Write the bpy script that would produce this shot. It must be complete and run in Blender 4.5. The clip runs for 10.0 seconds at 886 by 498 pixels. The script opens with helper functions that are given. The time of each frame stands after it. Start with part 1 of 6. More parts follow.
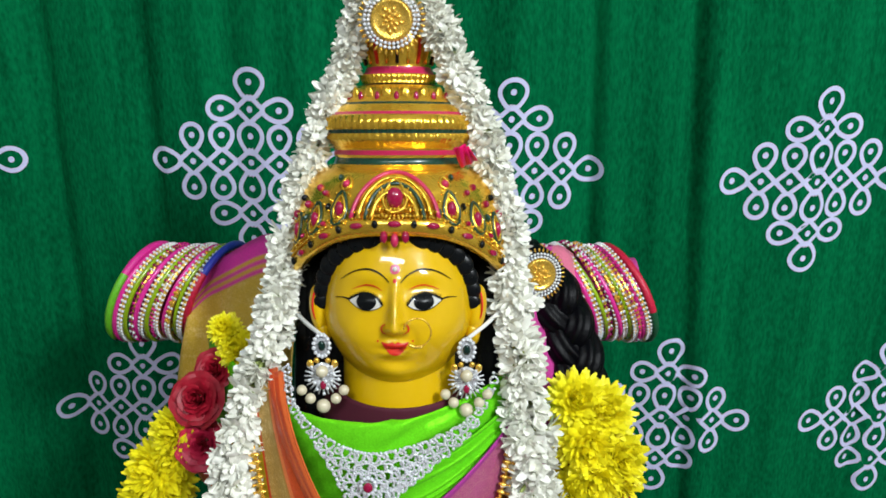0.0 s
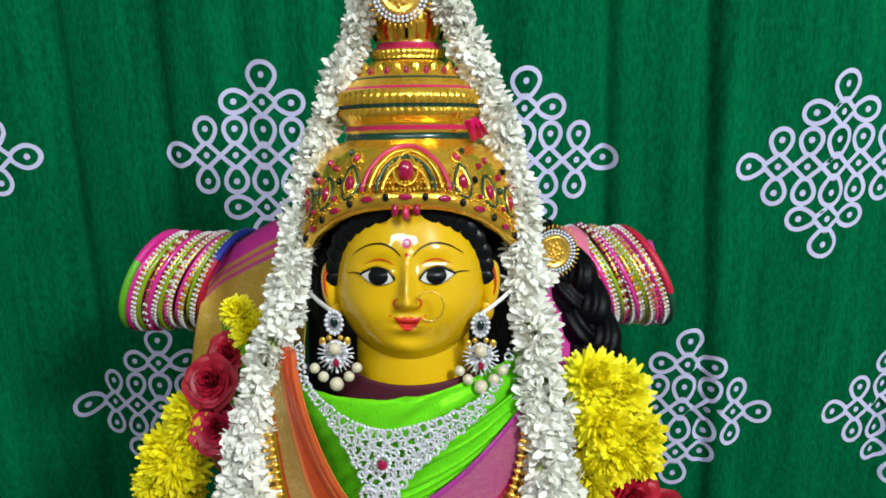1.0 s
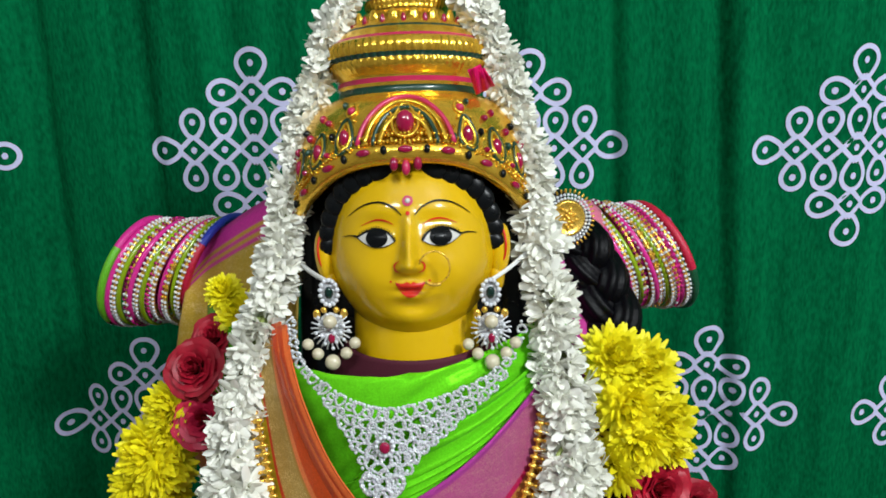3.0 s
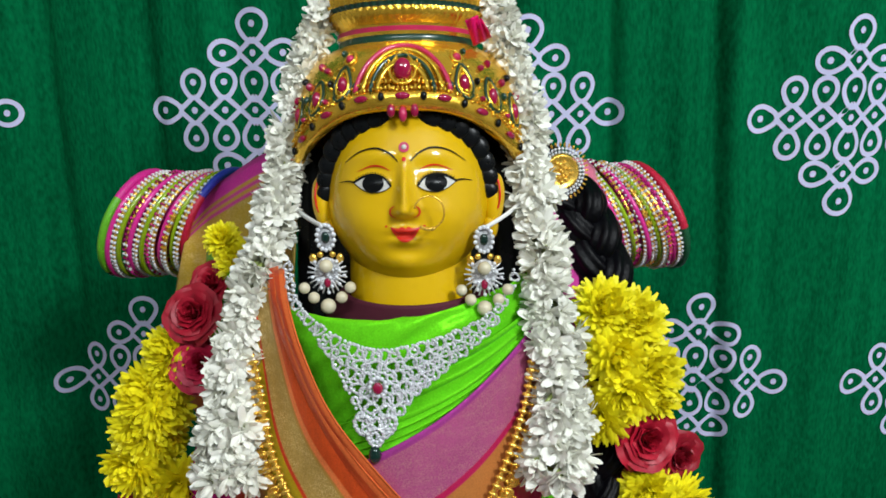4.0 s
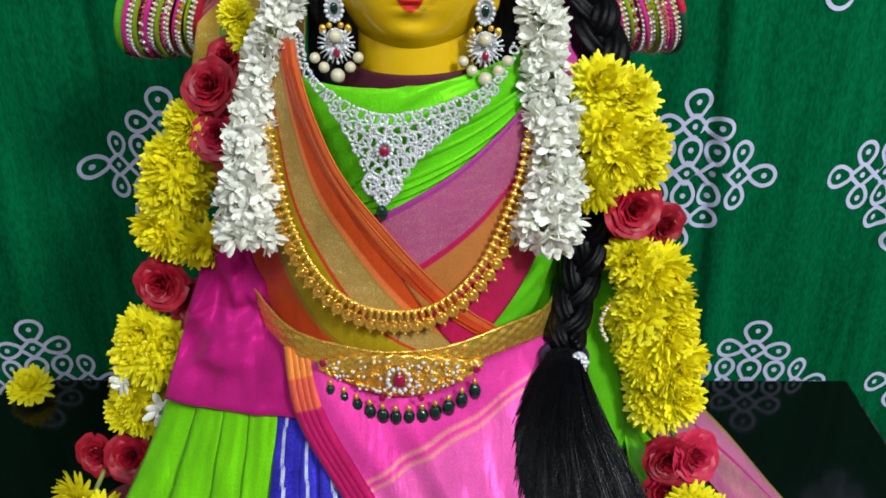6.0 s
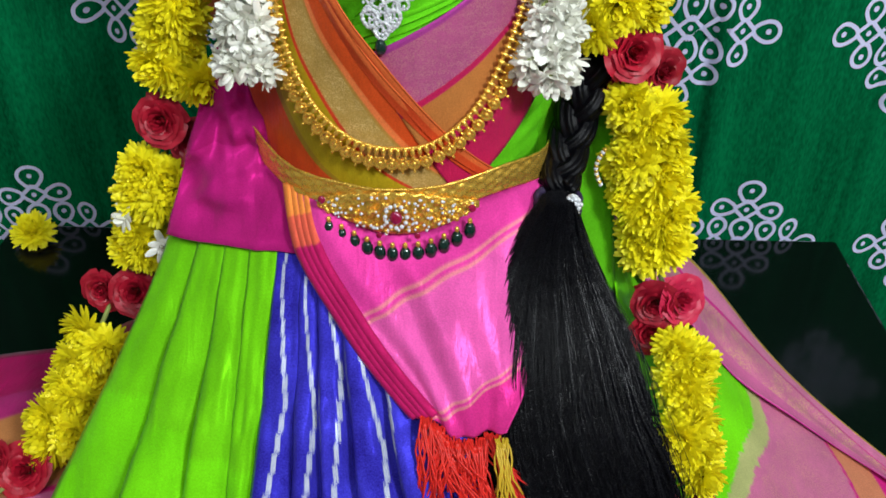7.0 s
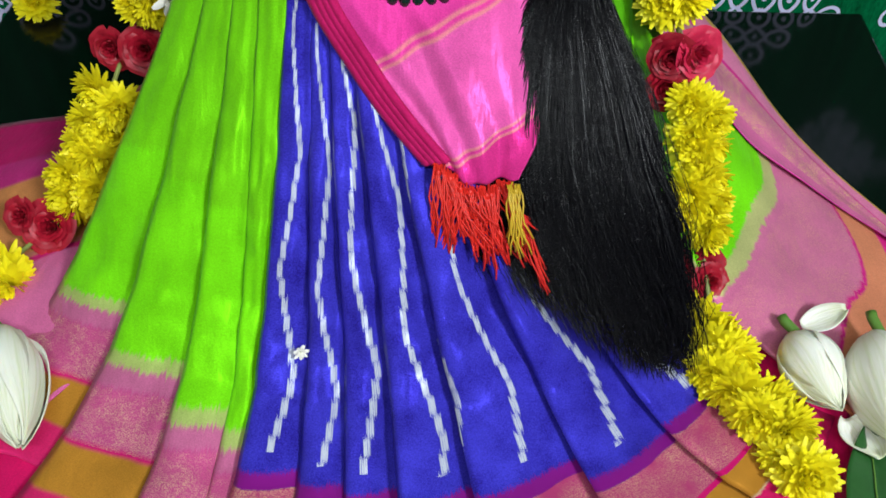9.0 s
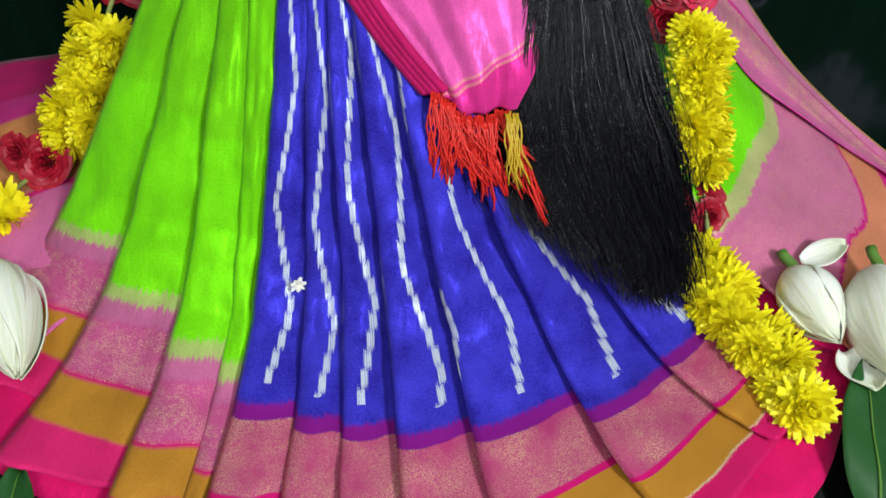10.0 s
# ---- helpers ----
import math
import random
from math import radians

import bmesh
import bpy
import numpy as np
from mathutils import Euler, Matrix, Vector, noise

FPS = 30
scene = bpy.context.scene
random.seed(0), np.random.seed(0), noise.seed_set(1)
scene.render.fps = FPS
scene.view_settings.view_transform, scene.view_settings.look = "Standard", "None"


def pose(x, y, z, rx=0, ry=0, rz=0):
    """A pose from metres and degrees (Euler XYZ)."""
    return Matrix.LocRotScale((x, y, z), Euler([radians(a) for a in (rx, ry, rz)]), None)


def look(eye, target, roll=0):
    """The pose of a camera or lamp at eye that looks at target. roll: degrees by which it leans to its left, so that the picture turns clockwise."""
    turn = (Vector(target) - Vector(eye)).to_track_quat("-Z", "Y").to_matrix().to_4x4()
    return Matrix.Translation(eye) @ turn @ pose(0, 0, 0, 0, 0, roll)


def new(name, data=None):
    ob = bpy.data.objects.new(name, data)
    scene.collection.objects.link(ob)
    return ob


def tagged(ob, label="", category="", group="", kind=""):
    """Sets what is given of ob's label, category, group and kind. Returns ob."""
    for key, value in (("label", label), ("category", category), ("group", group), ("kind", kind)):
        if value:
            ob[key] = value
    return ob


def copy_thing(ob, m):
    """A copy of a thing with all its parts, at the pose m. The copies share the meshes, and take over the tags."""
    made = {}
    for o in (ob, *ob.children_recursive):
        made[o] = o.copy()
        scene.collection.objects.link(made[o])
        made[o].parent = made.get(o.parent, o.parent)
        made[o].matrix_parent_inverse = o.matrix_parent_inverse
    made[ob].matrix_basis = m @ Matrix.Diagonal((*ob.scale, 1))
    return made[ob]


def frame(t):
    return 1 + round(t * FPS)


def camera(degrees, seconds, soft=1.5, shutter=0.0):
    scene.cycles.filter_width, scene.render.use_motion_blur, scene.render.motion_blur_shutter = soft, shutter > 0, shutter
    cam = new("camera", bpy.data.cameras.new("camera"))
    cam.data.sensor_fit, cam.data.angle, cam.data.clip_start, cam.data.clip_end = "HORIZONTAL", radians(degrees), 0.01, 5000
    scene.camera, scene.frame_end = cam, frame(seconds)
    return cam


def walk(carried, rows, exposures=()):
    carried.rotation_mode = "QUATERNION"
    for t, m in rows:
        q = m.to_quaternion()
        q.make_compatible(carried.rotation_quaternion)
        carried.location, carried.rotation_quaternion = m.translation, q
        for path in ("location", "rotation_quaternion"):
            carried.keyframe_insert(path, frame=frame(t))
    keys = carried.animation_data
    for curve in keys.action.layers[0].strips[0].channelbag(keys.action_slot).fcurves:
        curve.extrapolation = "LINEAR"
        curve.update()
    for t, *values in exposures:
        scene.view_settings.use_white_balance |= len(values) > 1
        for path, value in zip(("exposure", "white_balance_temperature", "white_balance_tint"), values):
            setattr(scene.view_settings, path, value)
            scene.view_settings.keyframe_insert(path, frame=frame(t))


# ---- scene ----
cam = camera(52.9, 10.0, soft=1.7)
METRES, EYE, TILT, LEAN, TURN = 0.24, 0.638, -19.0, 0.0, 0.0
ROWS = [
    (0.0, 0.0, 0.0, 0.0, 0.0, -0.0, -0.0),
    (0.5, 0.0051, -0.0203, -0.0268, 0.25, 0.26, 0.12),
    (1.0, 0.0116, 0.0201, -0.0933, 1.16, 1.12, 0.77),
    (1.5, 0.0078, 0.0904, -0.1471, 1.27, 2.05, 1.59),
    (2.0, -0.0009, 0.1747, -0.1892, 1.44, 3.99, 2.21),
    (3.5, -0.0093, 0.2105, -0.2869, 0.85, 4.06, 1.64),
    (4.0, -0.0013, 0.1723, -0.3391, 0.99, 3.18, 1.02),
    (4.5, 0.0058, 0.131, -0.3752, 1.1, 1.68, 1.25),
    (5.0, 0.0086, 0.0929, -0.406, 1.51, -1.11, 0.92),
    (5.5, 0.0117, 0.0663, -0.421, 1.58, -4.05, 0.81),
    (7.0, 0.0192, -0.0081, -0.5238, 1.71, -16.24, -0.73),
    (7.5, 0.0219, -0.0075, -0.5409, 2.07, -18.91, -0.59),
    (8.0, 0.019, -0.0246, -0.5807, 2.72, -23.08, -0.55),
    (8.5, 0.0122, -0.0461, -0.6173, 2.86, -26.01, -0.61),
    (9.0, 0.0186, -0.0713, -0.6602, 2.42, -28.36, -0.55),
    (9.5, 0.0266, -0.0746, -0.6896, 2.29, -29.23, -0.17),
    (10.0, 0.0296, -0.0958, -0.7331, 2.52, -30.79, -0.56),
]
walk(cam, [(t, pose(0, 0, EYE, TILT, LEAN, TURN) @ pose(METRES * x, METRES * y, METRES * z, 90 + pitch, roll, yaw)) for t, x, y, z, yaw, pitch, roll in ROWS], exposures=[(0.0, 0.0), (2.0, -0.05), (4.5, -0.14), (5.5, -0.10), (7.5, -0.02), (10.0, 0.0)])

# ---------------------------------------------------------------- light
world = bpy.data.worlds.new("room_air")
world.use_nodes = True
world.node_tree.nodes["Background"].inputs[0].default_value = (0.9, 0.95, 1.0, 1)
world.node_tree.nodes["Background"].inputs[1].default_value = 0.11
scene.world = world
scene.view_settings.exposure = 0.0


def area_lamp(name, eye, target, size, size_y, watts, colour):
    d = bpy.data.lights.new(name, "AREA")
    d.shape, d.size, d.size_y, d.energy, d.color = "RECTANGLE", size, size_y, watts, colour
    ob = new(name, d)
    ob.matrix_world = look(eye, target)
    return ob


LAMP = (1.10, -0.95, 1.66)
area_lamp("ceiling_lamp_light", LAMP, (0.0, 0.45, 0.2), 0.36, 0.36, 43.0, (0.90, 0.97, 1.0))
# fill lamp added to even the light and raise sheen on the skirt
LAMP_B = (-0.25, -0.95, 1.72)
area_lamp("added_fill_light", LAMP_B, (0.0, 0.5, 0.2), 1.1, 0.12, 14.0, (0.88, 0.96, 1.0))


# ---------------------------------------------------------------- materials
def nodes_of(name):
    m = bpy.data.materials.new(name)
    m.use_nodes = True
    t = m.node_tree
    return m, t, t.nodes["Principled BSDF"]


def nd(t, kind, **values):
    n = t.nodes.new(kind)
    for k, v in values.items():
        n.inputs[k.replace("_", " ")].default_value = v
    return n


def op(t, what, a, b=None, c=None, clamp=False):
    n = t.nodes.new("ShaderNodeMath")
    n.operation, n.use_clamp = what, clamp
    for i, v in enumerate((a, b, c)):
        if v is None:
            continue
        if isinstance(v, (int, float)):
            n.inputs[i].default_value = v
        else:
            t.links.new(v, n.inputs[i])
    return n.outputs[0]


def blend(t, fac, a, b):
    n = t.nodes.new("ShaderNodeMix")
    n.data_type = "RGBA"
    for i, v in ((0, fac), (6, a), (7, b)):
        if isinstance(v, tuple):
            n.inputs[i].default_value = (*v, 1)
        elif isinstance(v, (int, float)):
            n.inputs[i].default_value = v
        else:
            t.links.new(v, n.inputs[i])
    return n.outputs[2]


def relief(t, b, height, strength, distance=0.001):
    n = nd(t, "ShaderNodeBump", Strength=strength, Distance=distance)
    t.links.new(height, n.inputs["Height"])
    t.links.new(n.outputs[0], b.inputs["Normal"])


def paint(name, colour, other=None, rough=0.5, metal=0.0, coarse=30.0, fine=400.0, bump=0.15, sheen=0.0, coat=0.0, vary=0.0, thin=0.0, spec=0.5):
    """A plain surface with mottling at two scales, fine relief and some change from piece to piece."""
    m, t, b = nodes_of(name)
    other = other or tuple(c * 0.72 for c in colour)
    tc = t.nodes.new("ShaderNodeTexCoord")
    n1 = nd(t, "ShaderNodeTexNoise", Scale=coarse, Detail=3.0)
    n2 = nd(t, "ShaderNodeTexNoise", Scale=fine, Detail=2.0)
    for n in (n1, n2):
        t.links.new(tc.outputs["Object"], n.inputs["Vector"])
    f = op(t, "ADD", op(t, "MULTIPLY", n1.outputs[0], 0.7), op(t, "MULTIPLY", n2.outputs[0], 0.3))
    f = op(t, "SUBTRACT", op(t, "MULTIPLY", f, 2.4), 0.7, clamp=True)
    col = blend(t, f, other, colour)
    if vary:
        oi = t.nodes.new("ShaderNodeObjectInfo")
        hs = t.nodes.new("ShaderNodeHueSaturation")
        t.links.new(op(t, "ADD", op(t, "MULTIPLY", oi.outputs["Random"], vary), 1 - vary / 2), hs.inputs["Value"])
        t.links.new(col, hs.inputs["Color"])
        col = hs.outputs[0]
    t.links.new(col, b.inputs["Base Color"])
    b.inputs["Metallic"].default_value = metal
    t.links.new(op(t, "ADD", op(t, "MULTIPLY", n2.outputs[0], 0.2), rough - 0.1), b.inputs["Roughness"])
    b.inputs["Coat Weight"].default_value = coat
    b.inputs["Coat Roughness"].default_value = 0.05
    b.inputs["Sheen Weight"].default_value = sheen
    b.inputs["Specular IOR Level"].default_value = spec
    if bump:
        relief(t, b, f, bump)
    if thin:
        tr = t.nodes.new("ShaderNodeBsdfTranslucent")
        mx = t.nodes.new("ShaderNodeMixShader")
        mx.inputs[0].default_value = thin
        t.links.new(col, tr.inputs["Color"])
        t.links.new(b.outputs[0], mx.inputs[1])
        t.links.new(tr.outputs[0], mx.inputs[2])
        t.links.new(mx.outputs[0], t.nodes["Material Output"].inputs["Surface"])
    return m


def cloth(name, stops, jag=0.0, zari=(), rough=0.45, gold=(0.75, 0.52, 0.22), weave=900.0, metal=0.25, across=False, mottle=0.25):
    """Woven silk: bands of colour along v (or u), feathered edges, and gold-thread zones."""
    m, t, b = nodes_of(name)
    uv = t.nodes.new("ShaderNodeUVMap")
    sep = t.nodes.new("ShaderNodeSeparateXYZ")
    t.links.new(uv.outputs[0], sep.inputs[0])
    u, v = sep.outputs[0], sep.outputs[1]
    if across:
        u, v = v, u
    tc = t.nodes.new("ShaderNodeTexCoord")
    if jag:
        cx = t.nodes.new("ShaderNodeCombineXYZ")
        t.links.new(op(t, "MULTIPLY", u, 42.0), cx.inputs[0])
        t.links.new(op(t, "MULTIPLY", v, 2.5), cx.inputs[1])
        oi = t.nodes.new("ShaderNodeObjectInfo")
        t.links.new(op(t, "MULTIPLY", oi.outputs["Random"], 50.0), cx.inputs[2])
        n = nd(t, "ShaderNodeTexNoise", Scale=1.0, Detail=4.0, Roughness=0.75)
        t.links.new(cx.outputs[0], n.inputs["Vector"])
        v = op(t, "ADD", v, op(t, "MULTIPLY", op(t, "SUBTRACT", n.outputs[0], 0.5), op(t, "MULTIPLY", op(t, "LESS_THAN", v, 0.79), jag)))
    ramp = t.nodes.new("ShaderNodeValToRGB")
    ramp.color_ramp.interpolation = "LINEAR"
    els = ramp.color_ramp.elements
    keys = []
    for i, (p, c) in enumerate(stops):
        keys.append((p, c))
        if i + 1 < len(stops):
            keys.append((max(p, stops[i + 1][0] - 0.008), c))
    while len(els) < len(keys):
        els.new(0.5)
    for e, (p, c) in zip(els, keys):
        e.position = p
        e.color = (*c, 1)
    t.links.new(v, ramp.inputs[0])
    col = ramp.outputs[0]
    # slow change of tone over the cloth, soft sheen put into the colour
    n0 = nd(t, "ShaderNodeTexNoise", Scale=38.0, Detail=4.0)
    t.links.new(tc.outputs["Object"], n0.inputs["Vector"])
    hs = t.nodes.new("ShaderNodeHueSaturation")
    grain = nd(t, "ShaderNodeTexNoise", Scale=1100.0, Detail=1.0)
    t.links.new(tc.outputs["Object"], grain.inputs["Vector"])
    t.links.new(op(t, "ADD", op(t, "MULTIPLY", n0.outputs[0], mottle * 2), op(t, "ADD", op(t, "MULTIPLY", grain.outputs[0], 0.5), 0.75 - mottle)), hs.inputs["Value"])
    t.links.new(col, hs.inputs["Color"])
    col = hs.outputs[0]
    # threads
    w1 = nd(t, "ShaderNodeTexNoise", Scale=weave, Detail=1.0)
    mp = t.nodes.new("ShaderNodeMapping")
    mp.inputs["Scale"].default_value = (1.0, 1.0, 0.25)
    t.links.new(tc.outputs["Object"], mp.inputs[0])
    t.links.new(mp.outputs[0], w1.inputs["Vector"])
    crease = nd(t, "ShaderNodeTexNoise", Scale=85.0, Detail=2.0, Distortion=0.8)
    mp2 = t.nodes.new("ShaderNodeMapping")
    mp2.inputs["Scale"].default_value = (1.0, 0.35, 0.22)
    mp2.inputs["Rotation"].default_value = (0.0, 0.25, 0.0)
    t.links.new(tc.outputs["Object"], mp2.inputs[0])
    t.links.new(mp2.outputs[0], crease.inputs["Vector"])
    mp3 = t.nodes.new("ShaderNodeMapping")
    mp3.inputs["Scale"].default_value = (1.0, 1.0, 3.0)
    t.links.new(tc.outputs["Object"], mp3.inputs[0])
    mask = None
    for a, z in zari:
        k = op(t, "MULTIPLY", op(t, "GREATER_THAN", sep.outputs[0 if across else 1] if not jag else v, a), op(t, "LESS_THAN", v, z))
        mask = k if mask is None else op(t, "MAXIMUM", mask, k)
    if mask is not None:
        g = nd(t, "ShaderNodeTexNoise", Scale=1300.0, Detail=3.0)
        t.links.new(tc.outputs["Object"], g.inputs["Vector"])
        worn = nd(t, "ShaderNodeTexNoise", Scale=70.0, Detail=4.0, Roughness=0.7)
        t.links.new(mp3.outputs[0], worn.inputs["Vector"])
        glint = op(t, "MULTIPLY", op(t, "SUBTRACT", op(t, "MULTIPLY", g.outputs[0], 5.0), 2.1, clamp=True), mask)
        glint = op(t, "MULTIPLY", glint, op(t, "ADD", op(t, "SUBTRACT", op(t, "MULTIPLY", worn.outputs[0], 4.0), 1.7, clamp=True), 0.25, clamp=True))
        col = blend(t, op(t, "MULTIPLY", glint, 0.8), col, gold)
        t.links.new(op(t, "MULTIPLY", glint, 0.25), b.inputs["Metallic"])
    t.links.new(col, b.inputs["Base Color"])
    b.inputs["Roughness"].default_value = rough - 0.13
    b.inputs["Specular IOR Level"].default_value = 1.0
    t.links.new(col, b.inputs["Specular Tint"])
    b.inputs["Sheen Weight"].default_value = 0.04
    b.inputs["Sheen Roughness"].default_value = 0.35
    w2 = nd(t, "ShaderNodeTexNoise", Scale=46.0, Detail=3.0, Distortion=0.4)
    mp4 = t.nodes.new("ShaderNodeMapping")
    mp4.inputs["Scale"].default_value = (1.0, 0.4, 0.35)
    t.links.new(tc.outputs["Object"], mp4.inputs[0])
    t.links.new(mp4.outputs[0], w2.inputs["Vector"])
    relief(t, b, op(t, "ADD", op(t, "MULTIPLY", w1.outputs[0], 0.06), op(t, "ADD", w2.outputs[0], op(t, "MULTIPLY", crease.outputs[0], 0.45))), 0.32, 0.006)
    return m


def ikat(name):
    """Blue silk with chains of feathered white dashes and a violet edge into the hem."""
    m, t, b = nodes_of(name)
    uv = t.nodes.new("ShaderNodeUVMap")
    sep = t.nodes.new("ShaderNodeSeparateXYZ")
    t.links.new(uv.outputs[0], sep.inputs[0])
    u, v = sep.outputs[0], sep.outputs[1]
    tc = t.nodes.new("ShaderNodeTexCoord")
    oi = t.nodes.new("ShaderNodeObjectInfo")
    seed = op(t, "MULTIPLY", oi.outputs["Random"], 37.0)
    cx = t.nodes.new("ShaderNodeCombineXYZ")
    t.links.new(op(t, "MULTIPLY", u, 130.0), cx.inputs[0])
    t.links.new(op(t, "MULTIPLY", v, 3.0), cx.inputs[1])
    t.links.new(seed, cx.inputs[2])
    n = nd(t, "ShaderNodeTexNoise", Scale=1.0, Detail=4.0, Roughness=0.8)
    t.links.new(cx.outputs[0], n.inputs["Vector"])
    jit = op(t, "SUBTRACT", n.outputs[0], 0.5)
    # two sets of dashes, half a step apart, that overlap like bricks
    dash = None
    for shift in (0.0, 0.5):
        rowpos = op(t, "ADD", op(t, "MULTIPLY", v, 19.0), op(t, "ADD", op(t, "MULTIPLY", jit, 0.95), op(t, "ADD", seed, shift)))
        row = op(t, "SUBTRACT", op(t, "FLOOR", rowpos), shift)
        within = op(t, "FRACT", rowpos)
        swing = op(t, "PINGPONG", op(t, "ADD", op(t, "MULTIPLY", row, 0.16), seed), 0.5)
        centre = op(t, "ADD", op(t, "MULTIPLY", swing, 0.72), 0.24)
        off = op(t, "ABSOLUTE", op(t, "SUBTRACT", op(t, "FRACT", op(t, "ADD", op(t, "SUBTRACT", u, centre), 0.5)), 0.5))
        d = op(t, "MULTIPLY", op(t, "LESS_THAN", off, op(t, "ADD", 0.056, op(t, "MULTIPLY", jit, 0.035))), op(t, "LESS_THAN", within, 0.45))
        d = op(t, "MULTIPLY", d, op(t, "LESS_THAN", op(t, "FRACT", op(t, "ADD", op(t, "MULTIPLY", u, 30.0), jit)), 0.86))
        dash = d if dash is None else op(t, "MAXIMUM", dash, d)
    dash = op(t, "MULTIPLY", dash, op(t, "LESS_THAN", v, 0.672))
    n0 = nd(t, "ShaderNodeTexNoise", Scale=45.0, Detail=4.0)
    t.links.new(tc.outputs["Object"], n0.inputs["Vector"])
    grain = nd(t, "ShaderNodeTexNoise", Scale=1100.0, Detail=1.0)
    t.links.new(tc.outputs["Object"], grain.inputs["Vector"])
    base = blend(t, op(t, "ADD", op(t, "MULTIPLY", n0.outputs[0], 1.5), op(t, "SUBTRACT", op(t, "MULTIPLY", grain.outputs[0], 1.2), 0.85), clamp=True), (0.016, 0.010, 0.20), (0.054, 0.048, 0.58))
    col = blend(t, dash, base, (0.50, 0.54, 0.62))
    # hem
    vj = op(t, "ADD", v, op(t, "MULTIPLY", jit, 0.05))
    ramp = t.nodes.new("ShaderNodeValToRGB")
    els = ramp.color_ramp.elements
    ramp.color_ramp.interpolation = "CONSTANT"
    keys = [(0.0, (0.2, 0.01, 0.2)), (0.725, (0.46, 0.050, 0.17)), (0.838, (0.55, 0.01, 0.14)), (0.848, (0.43, 0.19, 0.025)), (0.93, (0.62, 0.45, 0.3)), (0.936, (0.55, 0.012, 0.11))]
    while len(els) < len(keys):
        els.new(0.5)
    for e, (p, c) in zip(els, keys):
        e.position = p
        e.color = (*c, 1)
    n3 = nd(t, "ShaderNodeTexNoise", Scale=3.0, Detail=2.0)
    t.links.new(cx.outputs[0], n3.inputs["Vector"])
    t.links.new(op(t, "ADD", v, op(t, "MULTIPLY", op(t, "GREATER_THAN", v, 0.9), op(t, "MULTIPLY", op(t, "SUBTRACT", n3.outputs[0], 0.5), 0.02))), ramp.inputs[0])
    g = nd(t, "ShaderNodeTexNoise", Scale=1300.0, Detail=3.0)
    t.links.new(tc.outputs["Object"], g.inputs["Vector"])
    zone = op(t, "MULTIPLY", op(t, "GREATER_THAN", v, 0.725), op(t, "LESS_THAN", v, 0.838))
    glint = op(t, "MULTIPLY", op(t, "SUBTRACT", op(t, "MULTIPLY", g.outputs[0], 5.0), 2.1, clamp=True), zone)
    hem = blend(t, op(t, "MULTIPLY", glint, op(t, "SUBTRACT", op(t, "MULTIPLY", n0.outputs[0], 2.4), 0.75, clamp=True)), ramp.outputs[0], (0.74, 0.44, 0.28))
    t.links.new(op(t, "MULTIPLY", glint, 0.35), b.inputs["Metallic"])
    col = blend(t, op(t, "GREATER_THAN", vj, 0.70), col, hem)
    t.links.new(col, b.inputs["Base Color"])
    b.inputs["Roughness"].default_value = 0.30
    b.inputs["Specular IOR Level"].default_value = 1.0
    t.links.new(col, b.inputs["Specular Tint"])
    w1 = nd(t, "ShaderNodeTexNoise", Scale=900.0, Detail=1.0)
    w2 = nd(t, "ShaderNodeTexNoise", Scale=46.0, Detail=3.0, Distortion=0.4)
    mp4 = t.nodes.new("ShaderNodeMapping")
    mp4.inputs["Scale"].default_value = (1.0, 0.4, 0.35)
    t.links.new(tc.outputs["Object"], mp4.inputs[0])
    t.links.new(tc.outputs["Object"], w1.inputs["Vector"])
    t.links.new(mp4.outputs[0], w2.inputs["Vector"])
    relief(t, b, op(t, "ADD", op(t, "MULTIPLY", w1.outputs[0], 0.06), w2.outputs[0]), 0.32, 0.006)
    return m


def curtain_cloth(name):
    """Soft green cotton with upright streaks of lighter and darker green, and a fine nap."""
    m, t, b = nodes_of(name)
    tc = t.nodes.new("ShaderNodeTexCoord")
    outs = []
    for sx, sz, detail in ((26.0, 1.6, 4.0), (120.0, 9.0, 3.0), (420.0, 160.0, 2.0)):
        mp = t.nodes.new("ShaderNodeMapping")
        mp.inputs["Scale"].default_value = (sx, 1.0, sz)
        n = nd(t, "ShaderNodeTexNoise", Scale=1.0, Detail=detail)
        t.links.new(tc.outputs["Object"], mp.inputs[0])
        t.links.new(mp.outputs[0], n.inputs["Vector"])
        outs.append(n.outputs[0])
    f = op(t, "ADD", op(t, "MULTIPLY", outs[0], 0.5), op(t, "ADD", op(t, "MULTIPLY", outs[1], 0.3), op(t, "MULTIPLY", outs[2], 0.5)))
    f = op(t, "SUBTRACT", op(t, "MULTIPLY", f, 2.7), 1.2, clamp=True)
    t.links.new(blend(t, f, (0.0, 0.054, 0.018), (0.001, 0.158, 0.054)), b.inputs["Base Color"])
    b.inputs["Roughness"].default_value = 0.85
    b.inputs["Specular IOR Level"].default_value = 0.02
    relief(t, b, outs[2], 0.5, 0.0012)
    return m


